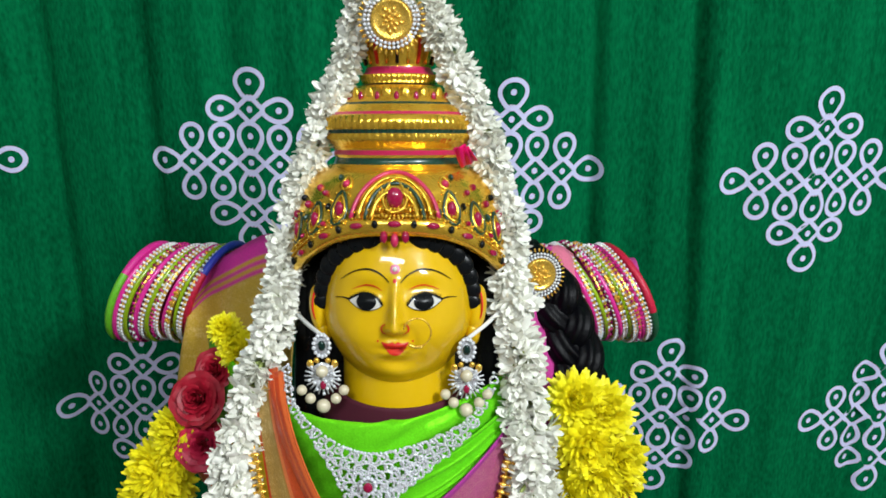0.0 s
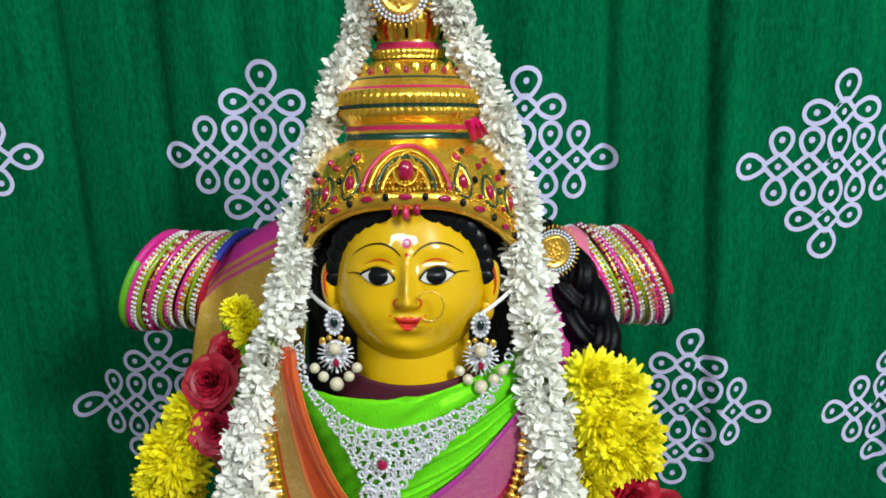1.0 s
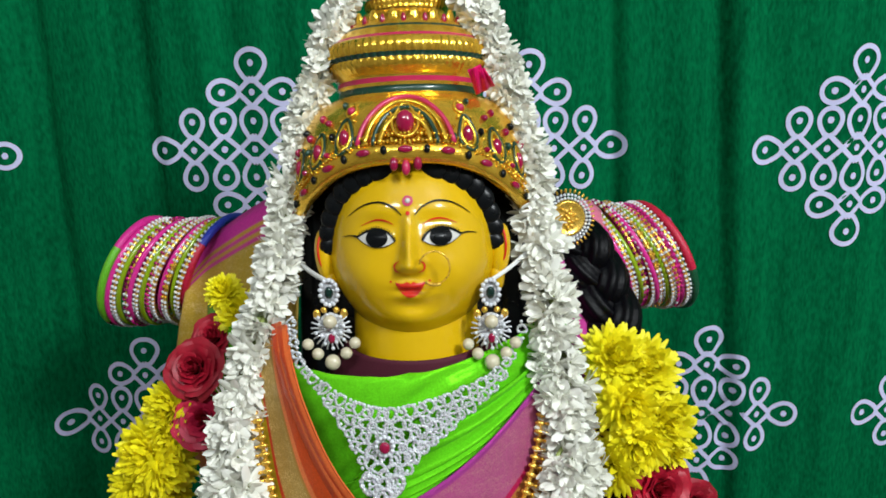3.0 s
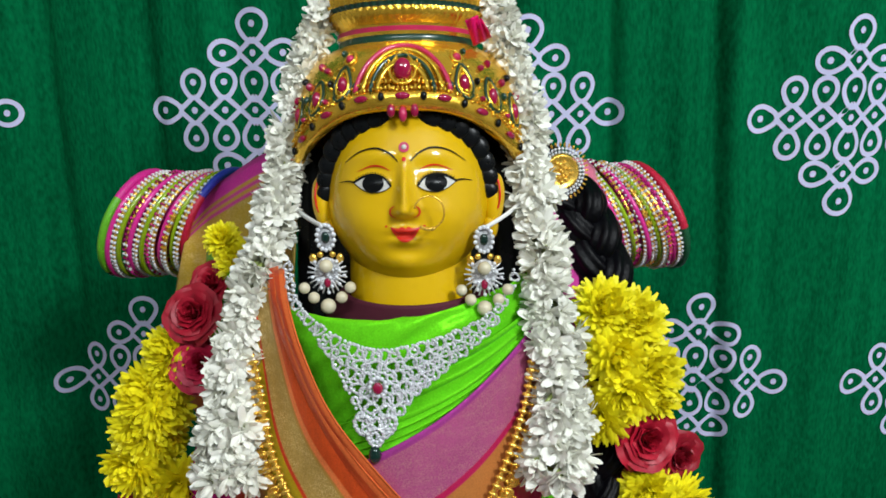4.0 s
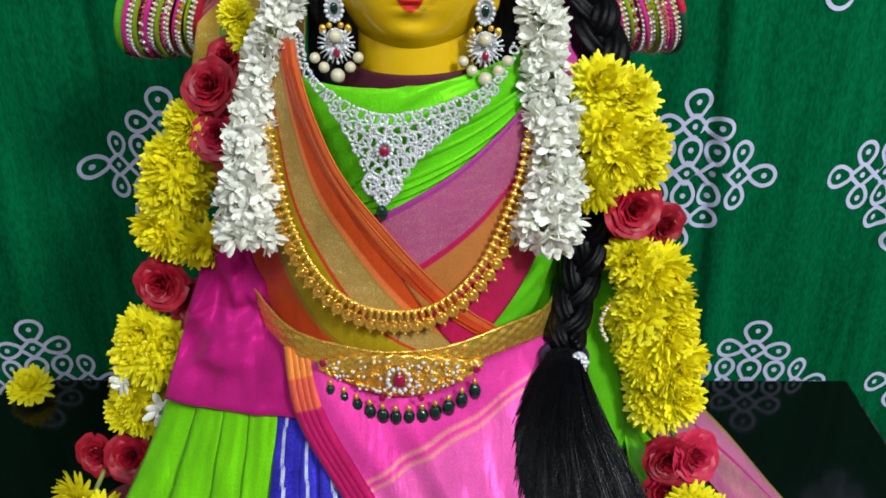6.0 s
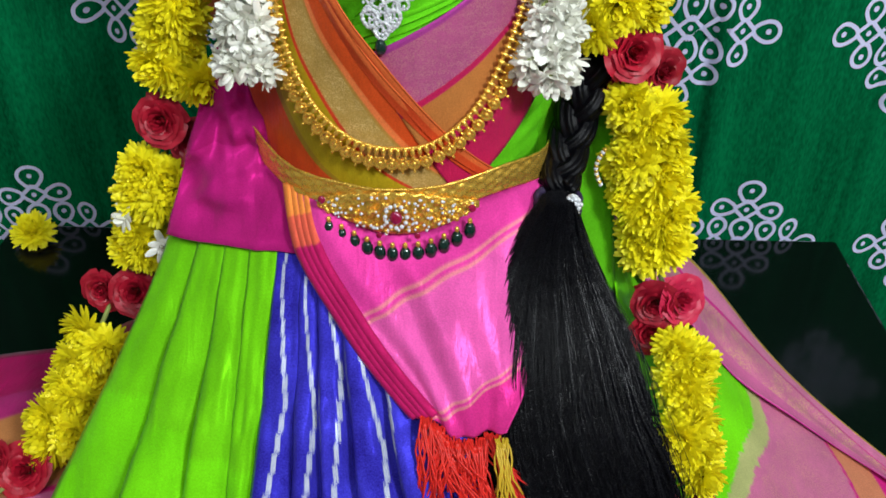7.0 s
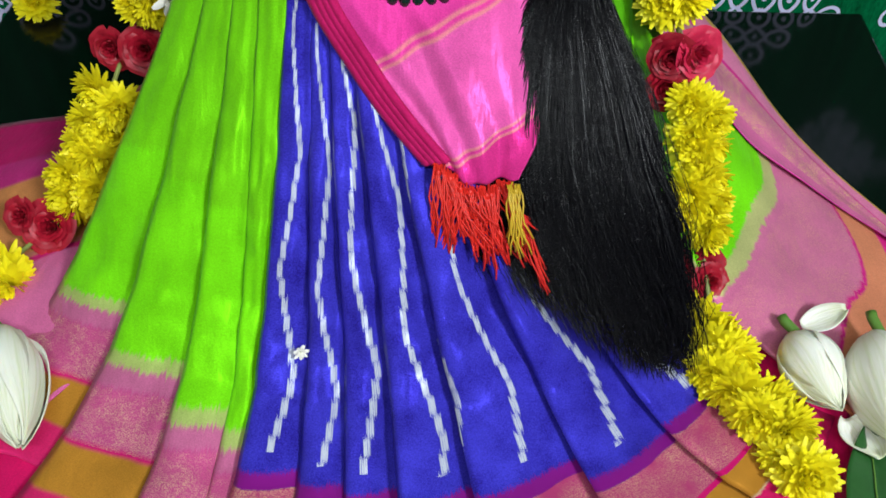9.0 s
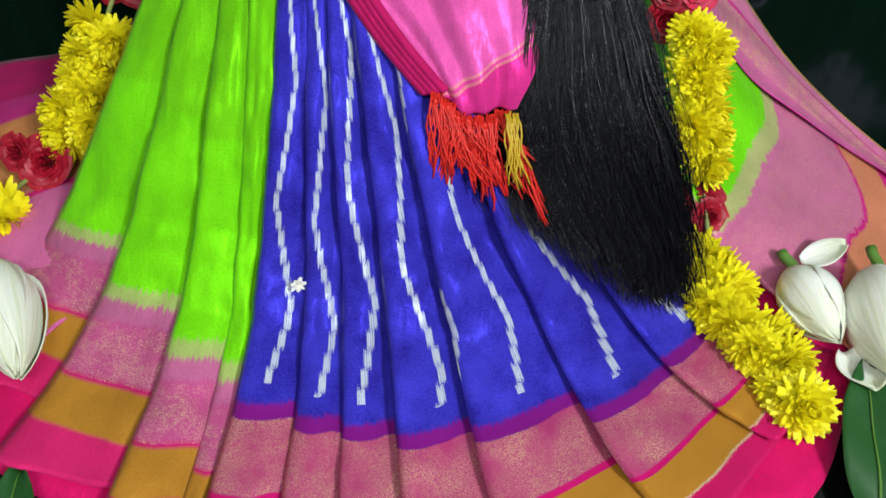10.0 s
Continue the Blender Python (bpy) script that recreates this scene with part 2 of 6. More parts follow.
def veined(name, pale, vein):
    """A petal with fine greenish veins running to its tip."""
    m, t, b = nodes_of(name)
    uv = t.nodes.new("ShaderNodeUVMap")
    mp = t.nodes.new("ShaderNodeMapping")
    mp.inputs["Scale"].default_value = (16.0, 1.3, 1.0)
    n = nd(t, "ShaderNodeTexNoise", Scale=1.0, Detail=4.0)
    t.links.new(uv.outputs[0], mp.inputs[0])
    t.links.new(mp.outputs[0], n.inputs["Vector"])
    f = op(t, "SUBTRACT", op(t, "MULTIPLY", n.outputs[0], 3.2), 1.55, clamp=True)
    sp = t.nodes.new("ShaderNodeSeparateXYZ")
    t.links.new(uv.outputs[0], sp.inputs[0])
    tipward = op(t, "MULTIPLY", op(t, "SUBTRACT", sp.outputs[1], 0.45, clamp=True), op(t, "MULTIPLY", n.outputs[0], 1.6))
    t.links.new(blend(t, op(t, "ADD", op(t, "MULTIPLY", f, 0.75), tipward, clamp=True), pale, vein), b.inputs["Base Color"])
    b.inputs["Roughness"].default_value = 0.5
    b.inputs["Subsurface Weight"].default_value = 0.15
    b.inputs["Subsurface Radius"].default_value = (0.004, 0.003, 0.002)
    relief(t, b, n.outputs[0], 0.35, 0.002)
    return m


LIME, PINK, MAGENTA = (0.165, 0.64, 0.008), (0.66, 0.035, 0.26), (0.50, 0.012, 0.22)
RUST, GOLDSILK, OLIVE = (0.60, 0.075, 0.016), (0.52, 0.33, 0.06), (0.42, 0.30, 0.012)
HEM = [(0.70, (0.47, 0.12, 0.25)), (0.738, (0.47, 0.055, 0.21)), (0.838, (0.55, 0.01, 0.14)), (0.848, (0.43, 0.19, 0.025)), (0.93, (0.60, 0.02, 0.13))]
M_CURTAIN = curtain_cloth("green_cotton")
M_PRINT = paint("lilac_white_print", (0.64, 0.64, 0.88), (0.54, 0.54, 0.78), rough=0.8, bump=0.05, coarse=40)
M_BLACK_GLASS, _t, _b = nodes_of("black_polished_top")
_b.inputs["Base Color"].default_value, _b.inputs["Roughness"].default_value = (0.003, 0.004, 0.004, 1), 0.11
_b.inputs["Specular IOR Level"].default_value = 0.35
M_WALL = paint("cream_wall_paint", (0.50, 0.47, 0.43), (0.44, 0.41, 0.37), rough=0.8, coarse=3, fine=60, bump=0.05)
M_CEIL = paint("white_ceiling_paint", (0.82, 0.82, 0.80), rough=0.9, coarse=2, fine=50, bump=0.05)
M_FLOOR = paint("beige_floor_tile", (0.26, 0.23, 0.19), rough=0.3, coarse=4, fine=60, bump=0.02)
M_LIME = cloth("lime_silk", [(0.0, (0.15, 0.54, 0.008)), (0.35, LIME), (0.672, (0.34, 0.44, 0.12))] + HEM, jag=0.06, zari=[(0.738, 0.838)], gold=(0.70, 0.42, 0.30))
M_IKAT = ikat("blue_ikat_silk")
M_BLOUSE = cloth("lime_blouse_silk", [(0.0, (0.12, 0.54, 0.012)), (1.0, (0.15, 0.62, 0.008))], rough=0.4)
M_MAROON = paint("maroon_cotton", (0.085, 0.003, 0.018), rough=0.8, fine=900)
M_RUST = cloth("rust_gold_silk", [(0.0, RUST), (0.20, (0.8, 0.2, 0.06)), (0.235, (0.42, 0.22, 0.045)), (0.25, (0.40, 0.25, 0.06)), (0.42, (0.55, 0.05, 0.02)), (0.445, OLIVE), (0.70, (0.33, 0.20, 0.02)), (0.735, RUST), (1.0, RUST)], zari=[(0.25, 0.42)], rough=0.42)
M_VIOLET = cloth("violet_gold_silk", [(0.0, (0.32, 0.04, 0.22)), (0.04, (0.40, 0.075, 0.20)), (0.36, (0.44, 0.015, 0.08)), (0.40, (0.43, 0.155, 0.04)), (0.64, (0.48, 0.015, 0.08)), (1.0, (0.5, 0.01, 0.09))], zari=[(0.04, 0.36)], rough=0.42, gold=(0.52, 0.22, 0.24))
M_PALLU = cloth("pink_pallu_silk", [(0.0, (0.55, 0.01, 0.17)), (0.06, (0.64, 0.045, 0.28)), (0.42, (0.66, 0.24, 0.22)), (0.426, (0.64, 0.045, 0.28)), (0.44, (0.66, 0.24, 0.22)), (0.446, (0.66, 0.09, 0.34)), (0.72, (0.66, 0.24, 0.22)), (0.726, (0.64, 0.045, 0.28)), (0.74, (0.66, 0.24, 0.22)), (0.746, (0.60, 0.03, 0.22)), (1.0, PINK)], rough=0.42, mottle=0.4)
M_PALLU_EDGE = cloth("crimson_pallu_edge", [(0.0, (0.80, 0.24, 0.05)), (0.14, (0.65, 0.10, 0.06)), (0.24, (0.42, 0.012, 0.10)), (1.0, (0.40, 0.008, 0.11))], across=False)
# darker towards v = 1: the shade on the cloth's top is put into the colour
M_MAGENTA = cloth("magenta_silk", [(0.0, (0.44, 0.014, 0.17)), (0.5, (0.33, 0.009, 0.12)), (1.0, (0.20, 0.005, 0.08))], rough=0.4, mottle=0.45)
M_DRAPE_EDGE = cloth("orange_silk_edge", [(0.0, (0.66, 0.13, 0.035)), (0.5, (0.58, 0.065, 0.018)), (1.0, (0.46, 0.045, 0.012))], rough=0.4)
M_SHOULDER = cloth("gold_shoulder_silk", [(0.0, (0.62, 0.04, 0.32)), (0.07, (0.55, 0.30, 0.05)), (0.085, (0.6, 0.05, 0.28)), (0.10, (0.55, 0.30, 0.05)), (0.115, (0.6, 0.05, 0.28)), (0.13, (0.48, 0.30, 0.03)), (0.50, (0.70, 0.13, 0.03)), (1.0, (0.66, 0.08, 0.02))], zari=[(0.13, 0.50)], rough=0.45)
M_SHOULDER_PINK = cloth("pink_shoulder_silk", [(0.0, (0.60, 0.06, 0.32)), (0.5, (0.62, 0.16, 0.25)), (1.0, (0.6, 0.05, 0.28))], across=True, rough=0.45)
M_SIDE = cloth("pink_lime_silk", [(0.0, LIME), (0.47, (0.40, 0.40, 0.16)), (0.52, (0.54, 0.14, 0.28)), (0.78, (0.55, 0.012, 0.2)), (0.793, (0.58, 0.20, 0.11)), (0.92, (0.62, 0.02, 0.22)), (1.0, (0.66, 0.02, 0.22))], jag=0.04, across=True, zari=[(0.54, 0.78)], rough=0.42, gold=(0.66, 0.26, 0.28))
M_SIDE_LEFT = cloth("magenta_gold_silk", [(0.0, (0.42, 0.01, 0.11)), (0.18, (0.45, 0.025, 0.17)), (0.26, (0.52, 0.20, 0.07)), (0.50, (0.50, 0.16, 0.12)), (0.52, (0.55, 0.012, 0.16)), (0.54, (0.62, 0.14, 0.32)), (1.0, (0.6, 0.10, 0.28))], rough=0.42)
M_LINING = cloth("crimson_lining", [(0.0, (0.66, 0.01, 0.12)), (1.0, (0.70, 0.02, 0.22))], rough=0.42)
M_FACE = paint("yellow_gloss_paint", (0.70, 0.43, 0.002), (0.65, 0.39, 0.002), rough=0.36, coarse=25, fine=300, bump=0.02, coat=0.8, spec=0.15)
M_GOLD = paint("antique_gold_paint", (1.0, 0.66, 0.08), (0.78, 0.42, 0.03), rough=0.21, metal=0.82, coarse=110, fine=600, bump=0.22)
M_LACQUER = paint("black_lacquer", (0.004, 0.005, 0.006), rough=0.3, coarse=120, bump=0.1, coat=0.0, spec=0.2)
M_RED = paint("red_enamel", (0.74, 0.026, 0.010), rough=0.4, bump=0.03, coat=0.1, spec=0.3)
M_DGREEN = paint("dark_green_enamel", (0.004, 0.045, 0.027), rough=0.3, bump=0.03, coat=0.4)
M_WHITE = paint("white_enamel", (0.78, 0.76, 0.70), rough=0.3, bump=0.02, coat=0.4)
M_PINKPAINT = paint("pink_enamel", (0.60, 0.02, 0.10), rough=0.35, bump=0.05, coat=0.3)
M_JASMINE = paint("jasmine_petal", (0.93, 0.92, 0.86), (0.88, 0.88, 0.78), rough=0.5, coarse=150, fine=900, bump=0.0, vary=0.08, thin=0.12)
M_CORE = paint("pale_gap_fill", (0.80, 0.80, 0.64), (0.58, 0.62, 0.38), rough=0.6, coarse=200, fine=900, bump=0.5)
M_STALK = paint("pale_green_stalk", (0.30, 0.36, 0.10), rough=0.6, bump=0.05, vary=0.3)
M_MUM = paint("yellow_petal", (0.96, 0.90, 0.015), (0.93, 0.80, 0.008), rough=0.55, coarse=140, fine=900, bump=0.05, vary=0.16, thin=0.15)
M_CALYX = paint("dark_green_calyx", (0.02, 0.05, 0.012), rough=0.7, bump=0.1)
M_ROSE = paint("rose_petal", (0.44, 0.006, 0.026), (0.27, 0.003, 0.016), rough=0.5, coarse=120, fine=700, bump=0.08, vary=0.35)
M_ROSE_PINK = paint("deep_pink_rose_petal", (0.60, 0.020, 0.075), (0.42, 0.006, 0.04), rough=0.5, coarse=120, fine=700, bump=0.08, vary=0.25)
M_STRAND = paint("glossy_hair", (0.0020, 0.0020, 0.0040), (0.0008, 0.0008, 0.0015), rough=0.27, coarse=300, fine=1500, bump=0.05, spec=0.15)
M_HAIR = paint("black_hair", (0.002, 0.002, 0.0035), (0.0012, 0.0012, 0.002), rough=0.40, coarse=300, fine=1500, bump=0.3, spec=0.14)
M_TIE = paint("dark_violet_elastic", (0.03, 0.015, 0.06), rough=0.7, bump=0.2)
M_JEWEL_GOLD = paint("polished_gold", (1.0, 0.66, 0.13), (0.82, 0.46, 0.05), rough=0.28, metal=0.75, coarse=300, fine=1500, bump=0.1)
M_SILVER = paint("white_stone_setting", (0.92, 0.93, 0.96), (0.66, 0.67, 0.71), rough=0.2, metal=0.35, coarse=900, fine=2200, bump=0.6)
M_STONE = paint("clear_stone", (0.88, 0.89, 0.92), (0.6, 0.62, 0.68), rough=0.12, coarse=900, fine=2000, bump=0.4, coat=0.5)
M_PEARL = paint("cream_pearl", (0.66, 0.60, 0.44), (0.58, 0.51, 0.34), rough=0.2, bump=0.0, coat=1.0)
M_RUBY = paint("ruby_stone", (0.34, 0.004, 0.05), rough=0.12, bump=0.0, coat=0.6)
M_EMERALD = paint("dark_green_bead", (0.002, 0.024, 0.018), rough=0.12, bump=0.0, coat=0.6)
M_CORD = paint("white_cord", (0.8, 0.8, 0.78), rough=0.7, bump=0.1)
M_TASSEL = paint("red_thread", (0.80, 0.025, 0.012), (0.60, 0.012, 0.01), rough=0.5, coarse=400, bump=0.2)
M_TASSEL_GOLD = paint("gold_thread", (0.65, 0.42, 0.02), rough=0.5, bump=0.2)
M_LOTUS = veined("white_lotus_petal", (0.90, 0.89, 0.82), (0.60, 0.66, 0.36))
M_STEM = paint("green_stem", (0.12, 0.26, 0.04), rough=0.5, bump=0.1)
M_LEAF = paint("dark_green_leaf", (0.012, 0.07, 0.014), (0.02, 0.10, 0.02), rough=0.4, coarse=30, bump=0.1)
GLASS = dict(pink=paint("pink_bangle_glass", (0.75, 0.03, 0.30), rough=0.18, bump=0.0, coat=0.5), lime=paint("lime_bangle_glass", (0.28, 0.42, 0.01), rough=0.18, bump=0.0, coat=0.5),
             maroon=paint("maroon_bangle_glass", (0.16, 0.004, 0.03), rough=0.18, bump=0.0, coat=0.5), red=paint("red_wrapped_thread", (0.60, 0.01, 0.05), rough=0.45, bump=0.3, coarse=700),
             green=paint("green_wrapped_thread", (0.14, 0.50, 0.02), rough=0.45, bump=0.3, coarse=700), blue=paint("blue_wrapped_thread", (0.02, 0.04, 0.45), rough=0.45, bump=0.3, coarse=700),
             yellow=paint("yellow_wrapped_thread", (0.80, 0.38, 0.005), rough=0.45, bump=0.3, coarse=700), dark=paint("dark_green_wrapped_thread", (0.004, 0.10, 0.04), rough=0.45, bump=0.3, coarse=700),
             magenta=paint("magenta_wrapped_thread", (0.70, 0.02, 0.28), rough=0.45, bump=0.3, coarse=700))
M_SIDE_FOLD = cloth("pink_fold_silk", [(0.0, (0.50, 0.30, 0.04)), (0.07, (0.56, 0.16, 0.30)), (0.30, (0.55, 0.02, 0.22)), (0.34, (0.54, 0.12, 0.28)), (1.0, (0.52, 0.03, 0.27))], jag=0.02, zari=[(0.34, 0.8)], rough=0.42)
M_HIP = cloth("lime_hip_silk", [(0.0, (0.10, 0.42, 0.01)), (1.0, (0.12, 0.50, 0.01))], rough=0.42)


# ---------------------------------------------------------------- mesh helpers
def finish(name, bm, material, parent=None, label="", smooth=True, thick=0.0):
    me = bpy.data.meshes.new(name)
    bmesh.ops.recalc_face_normals(bm, faces=bm.faces)
    bm.to_mesh(me)
    bm.free()
    for m in (material if isinstance(material, (list, tuple)) else [material]):
        me.materials.append(m)
    if smooth:
        me.polygons.foreach_set("use_smooth", [True] * len(me.polygons))
    ob = new(name, me)
    if parent is not None:
        ob.parent = parent
    if label:
        ob["label"] = label
    if thick:
        s = ob.modifiers.new("thickness", "SOLIDIFY")
        s.thickness, s.offset = thick, 0.0
    return ob


def part(name, bm, material, parent, label="", **kw):
    return finish(name, bm, material, parent, label, **kw)


def shared(name, mesh, parent, matrix):
    ob = new(name, mesh)
    ob.parent = parent
    ob.matrix_basis = matrix
    return ob


def thing(name, label, category, group="", kind="", at=(0, 0, 0)):
    ob = new(name)
    ob.empty_display_size = 0.02
    ob.location = at
    return tagged(ob, label, category, group, kind)


def box(bm, x0, x1, y0, y1, z0, z1, bevel=0.0, slot=0):
    vs = [bm.verts.new((x, y, z)) for x in (x0, x1) for y in (y0, y1) for z in (z0, z1)]
    fs = [bm.faces.new([vs[i] for i in q]) for q in ((0, 1, 3, 2), (4, 6, 7, 5), (0, 4, 5, 1), (2, 3, 7, 6), (0, 2, 6, 4), (1, 5, 7, 3))]
    for f in fs:
        f.material_index = slot
    if bevel:
        es = list({e for f in fs for e in f.edges})
        bmesh.ops.bevel(bm, geom=es, offset=bevel, segments=2, affect="EDGES", profile=0.5)


def sheet(bm, f, nu, nv, uvf=None, slot=0):
    """A grid of points f(u, v), with u and v kept as texture coordinates."""
    lay = bm.loops.layers.uv.verify()
    g = [[bm.verts.new(f(i / nu, j / nv)) for j in range(nv + 1)] for i in range(nu + 1)]
    for i in range(nu):
        for j in range(nv):
            fc = bm.faces.new((g[i][j], g[i + 1][j], g[i + 1][j + 1], g[i][j + 1]))
            fc.material_index = slot
            for lp, (a, c) in zip(fc.loops, ((i, j), (i + 1, j), (i + 1, j + 1), (i, j + 1))):
                lp[lay].uv = uvf(a / nu, c / nv) if uvf else (a / nu, c / nv)
    return g


def spline(pts, s):
    """A smooth line through pts at s in 0..1."""
    n = len(pts) - 1
    k = min(max(s, 0.0), 1.0) * n
    i = min(int(k), n - 1)
    f = k - i
    p0, p1, p2, p3 = (Vector(pts[min(max(j, 0), n)]) for j in (i - 1, i, i + 1, i + 2))
    return 0.5 * (2 * p1 + (p2 - p0) * f + (2 * p0 - 5 * p1 + 4 * p2 - p3) * f * f + (3 * p1 - p0 - 3 * p2 + p3) * f ** 3)


def graph(keys, x):
    """A smooth value between keys (x, value)."""
    if x <= keys[0][0]:
        return keys[0][1]
    for (a, va), (b, vb) in zip(keys, keys[1:]):
        if x <= b:
            f = (x - a) / (b - a)
            return va + (vb - va) * f
    return keys[-1][1]


def tube(bm, pts, radius, sides=8, slot=0, closed=False, flat=1.0, ridge=0.0):
    """A round bar along pts; radius may be a function of 0..1."""
    pts = [Vector(p) for p in pts]
    n = len(pts)
    rings = []
    side = None
    for i, p in enumerate(pts):
        a, b = pts[(i - 1) % n if closed else max(i - 1, 0)], pts[(i + 1) % n if closed else min(i + 1, n - 1)]
        d = (b - a).normalized()
        if side is None:
            side = d.orthogonal().normalized()
        side = (side - d * side.dot(d)).normalized()
        up = d.cross(side)
        r = radius(i / max(n - 1, 1)) if callable(radius) else radius
        rings.append([bm.verts.new(p + (side * math.cos(k) + up * math.sin(k) * flat) * r * (1 + ridge * math.sin(k * 9))) for k in (2 * math.pi * j / sides for j in range(sides))])
    for i in range(n if closed else n - 1):
        for j in range(sides):
            f = bm.faces.new((rings[i][j], rings[i][(j + 1) % sides], rings[(i + 1) % n][(j + 1) % sides], rings[(i + 1) % n][j]))
            f.material_index = slot
    if not closed:
        for r in (rings[0][::-1], rings[-1]):
            bm.faces.new(r).material_index = slot


def blob(bm, centre, rx, ry, rz, turn=None, seg=10, rings=6, slot=0):
    """A rounded body, an ellipsoid of its own."""
    c = Vector(centre)

    def at(a, b):
        p = Vector((rx * math.sin(b) * math.cos(a), ry * math.sin(b) * math.sin(a), rz * math.cos(b)))
        return bm.verts.new(c + (turn @ p if turn else p))

    top, low = at(0, 0), at(0, math.pi)
    rows = [[at(2 * math.pi * j / seg, math.pi * i / rings) for j in range(seg)] for i in range(1, rings)]
    for j in range(seg):
        k = (j + 1) % seg
        bm.faces.new((top, rows[0][j], rows[0][k])).material_index = slot
        bm.faces.new((low, rows[-1][k], rows[-1][j])).material_index = slot
        for a, b in zip(rows, rows[1:]):
            bm.faces.new((a[j], b[j], b[k], a[k])).material_index = slot


def lathe(bm, prof, seg=48, m=None, squash=1.0, slots=None, wave=None):
    """A turned body from (radius, height) pairs."""
    m = m or Matrix.Identity(4)
    rings = []
    for r, h in prof:
        rings.append([bm.verts.new(m @ Vector((r * (1 + (wave(a, h) if wave else 0)) * math.sin(a), -r * (1 + (wave(a, h) if wave else 0)) * squash * math.cos(a), h))) for a in (2 * math.pi * j / seg for j in range(seg))])
    for i in range(len(rings) - 1):
        for j in range(seg):
            f = bm.faces.new((rings[i][j], rings[i][(j + 1) % seg], rings[i + 1][(j + 1) % seg], rings[i + 1][j]))
            f.material_index = slots[i] if slots else 0
    return rings


# ---------------------------------------------------------------- room
def wall(name, x0, x1, y0, y1, z0, z1, material, label, cat="wall"):
    bm = bmesh.new()
    box(bm, x0, x1, y0, y1, z0, z1)
    return tagged(finish(name, bm, material, smooth=False), label, cat, kind="structure")


# unseen shell added to close the place and bounce the lamps' light
FLOOR_Z, CEIL_Z = -0.76, 1.84
wall("floor", -1.9, 1.9, -2.2, 1.0, FLOOR_Z - 0.1, FLOOR_Z, M_FLOOR, "plain beige tiled floor under the table", "floor")
wall("ceiling", -1.9, 1.9, -2.2, 1.0, CEIL_Z, CEIL_Z + 0.1, M_CEIL, "plain white painted ceiling", "ceiling")
wall("wall_north", -1.9, 1.9, 0.9, 1.0, FLOOR_Z, CEIL_Z, M_WALL, "plain cream painted wall behind the curtain")
wall("wall_south", -1.9, 1.9, -2.2, -2.1, FLOOR_Z, CEIL_Z, M_WALL, "plain cream painted wall")
wall("wall_west", -2.0, -1.9, -2.2, 1.0, FLOOR_Z, CEIL_Z, M_WALL, "plain cream painted wall")
wall("wall_east", 1.9, 2.0, -2.2, 1.0, FLOOR_Z, CEIL_Z, M_WALL, "plain cream painted wall")


# ---------------------------------------------------------------- curtain with printed kolams
def fold(x, z):
    """How far the hanging cloth stands out from its mean plane."""
    s = 0.5 + 0.5 * math.tanh((z - 0.05) * 4)
    return (0.008 * math.sin(x * 17 + 0.6 * math.sin(z * 3)) + 0.004 * math.sin(x * 31 + 1.3 + z * 1.2) + 0.0030 * math.sin(x * 73 + z * 2.0 + 0.5) + 0.0012 * math.sin(x * 150 + z * 5)
            + 0.010 * math.exp(-((x - 0.122) / 0.020) ** 2) + 0.012 * math.exp(-((x + 0.315) / 0.034) ** 2)
            + 0.009 * math.exp(-((x + 0.345 - 0.02 * z) / 0.012) ** 2) + 0.008 * math.exp(-((x - 0.135 + 0.02 * z) / 0.008) ** 2) + 0.005 * math.exp(-((x + 0.245) / 0.008) ** 2) + 0.008 * math.exp(-((x - 0.385 - 0.03 * z) / 0.008) ** 2)
            + 0.009 * math.exp(-((x - 0.232 + 0.05 * z) / 0.007) ** 2) - 0.003 * math.exp(-((x - 0.248 + 0.05 * z) / 0.012) ** 2)) * (0.55 + 0.45 * s)


def curtain_y(x, z):
    return 0.735 + fold(x, z)


bm = bmesh.new()
sheet(bm, lambda u, v: (-1.1 + 2.2 * u, curtain_y(-1.1 + 2.2 * u, -0.72 + 1.9 * v), -0.72 + 1.9 * v), 900, 60)
curtain = tagged(finish("backdrop_curtain", bm, M_CURTAIN, thick=0.001), "hanging dark green cotton curtain printed with white kolam motifs", "curtain", kind="structure")


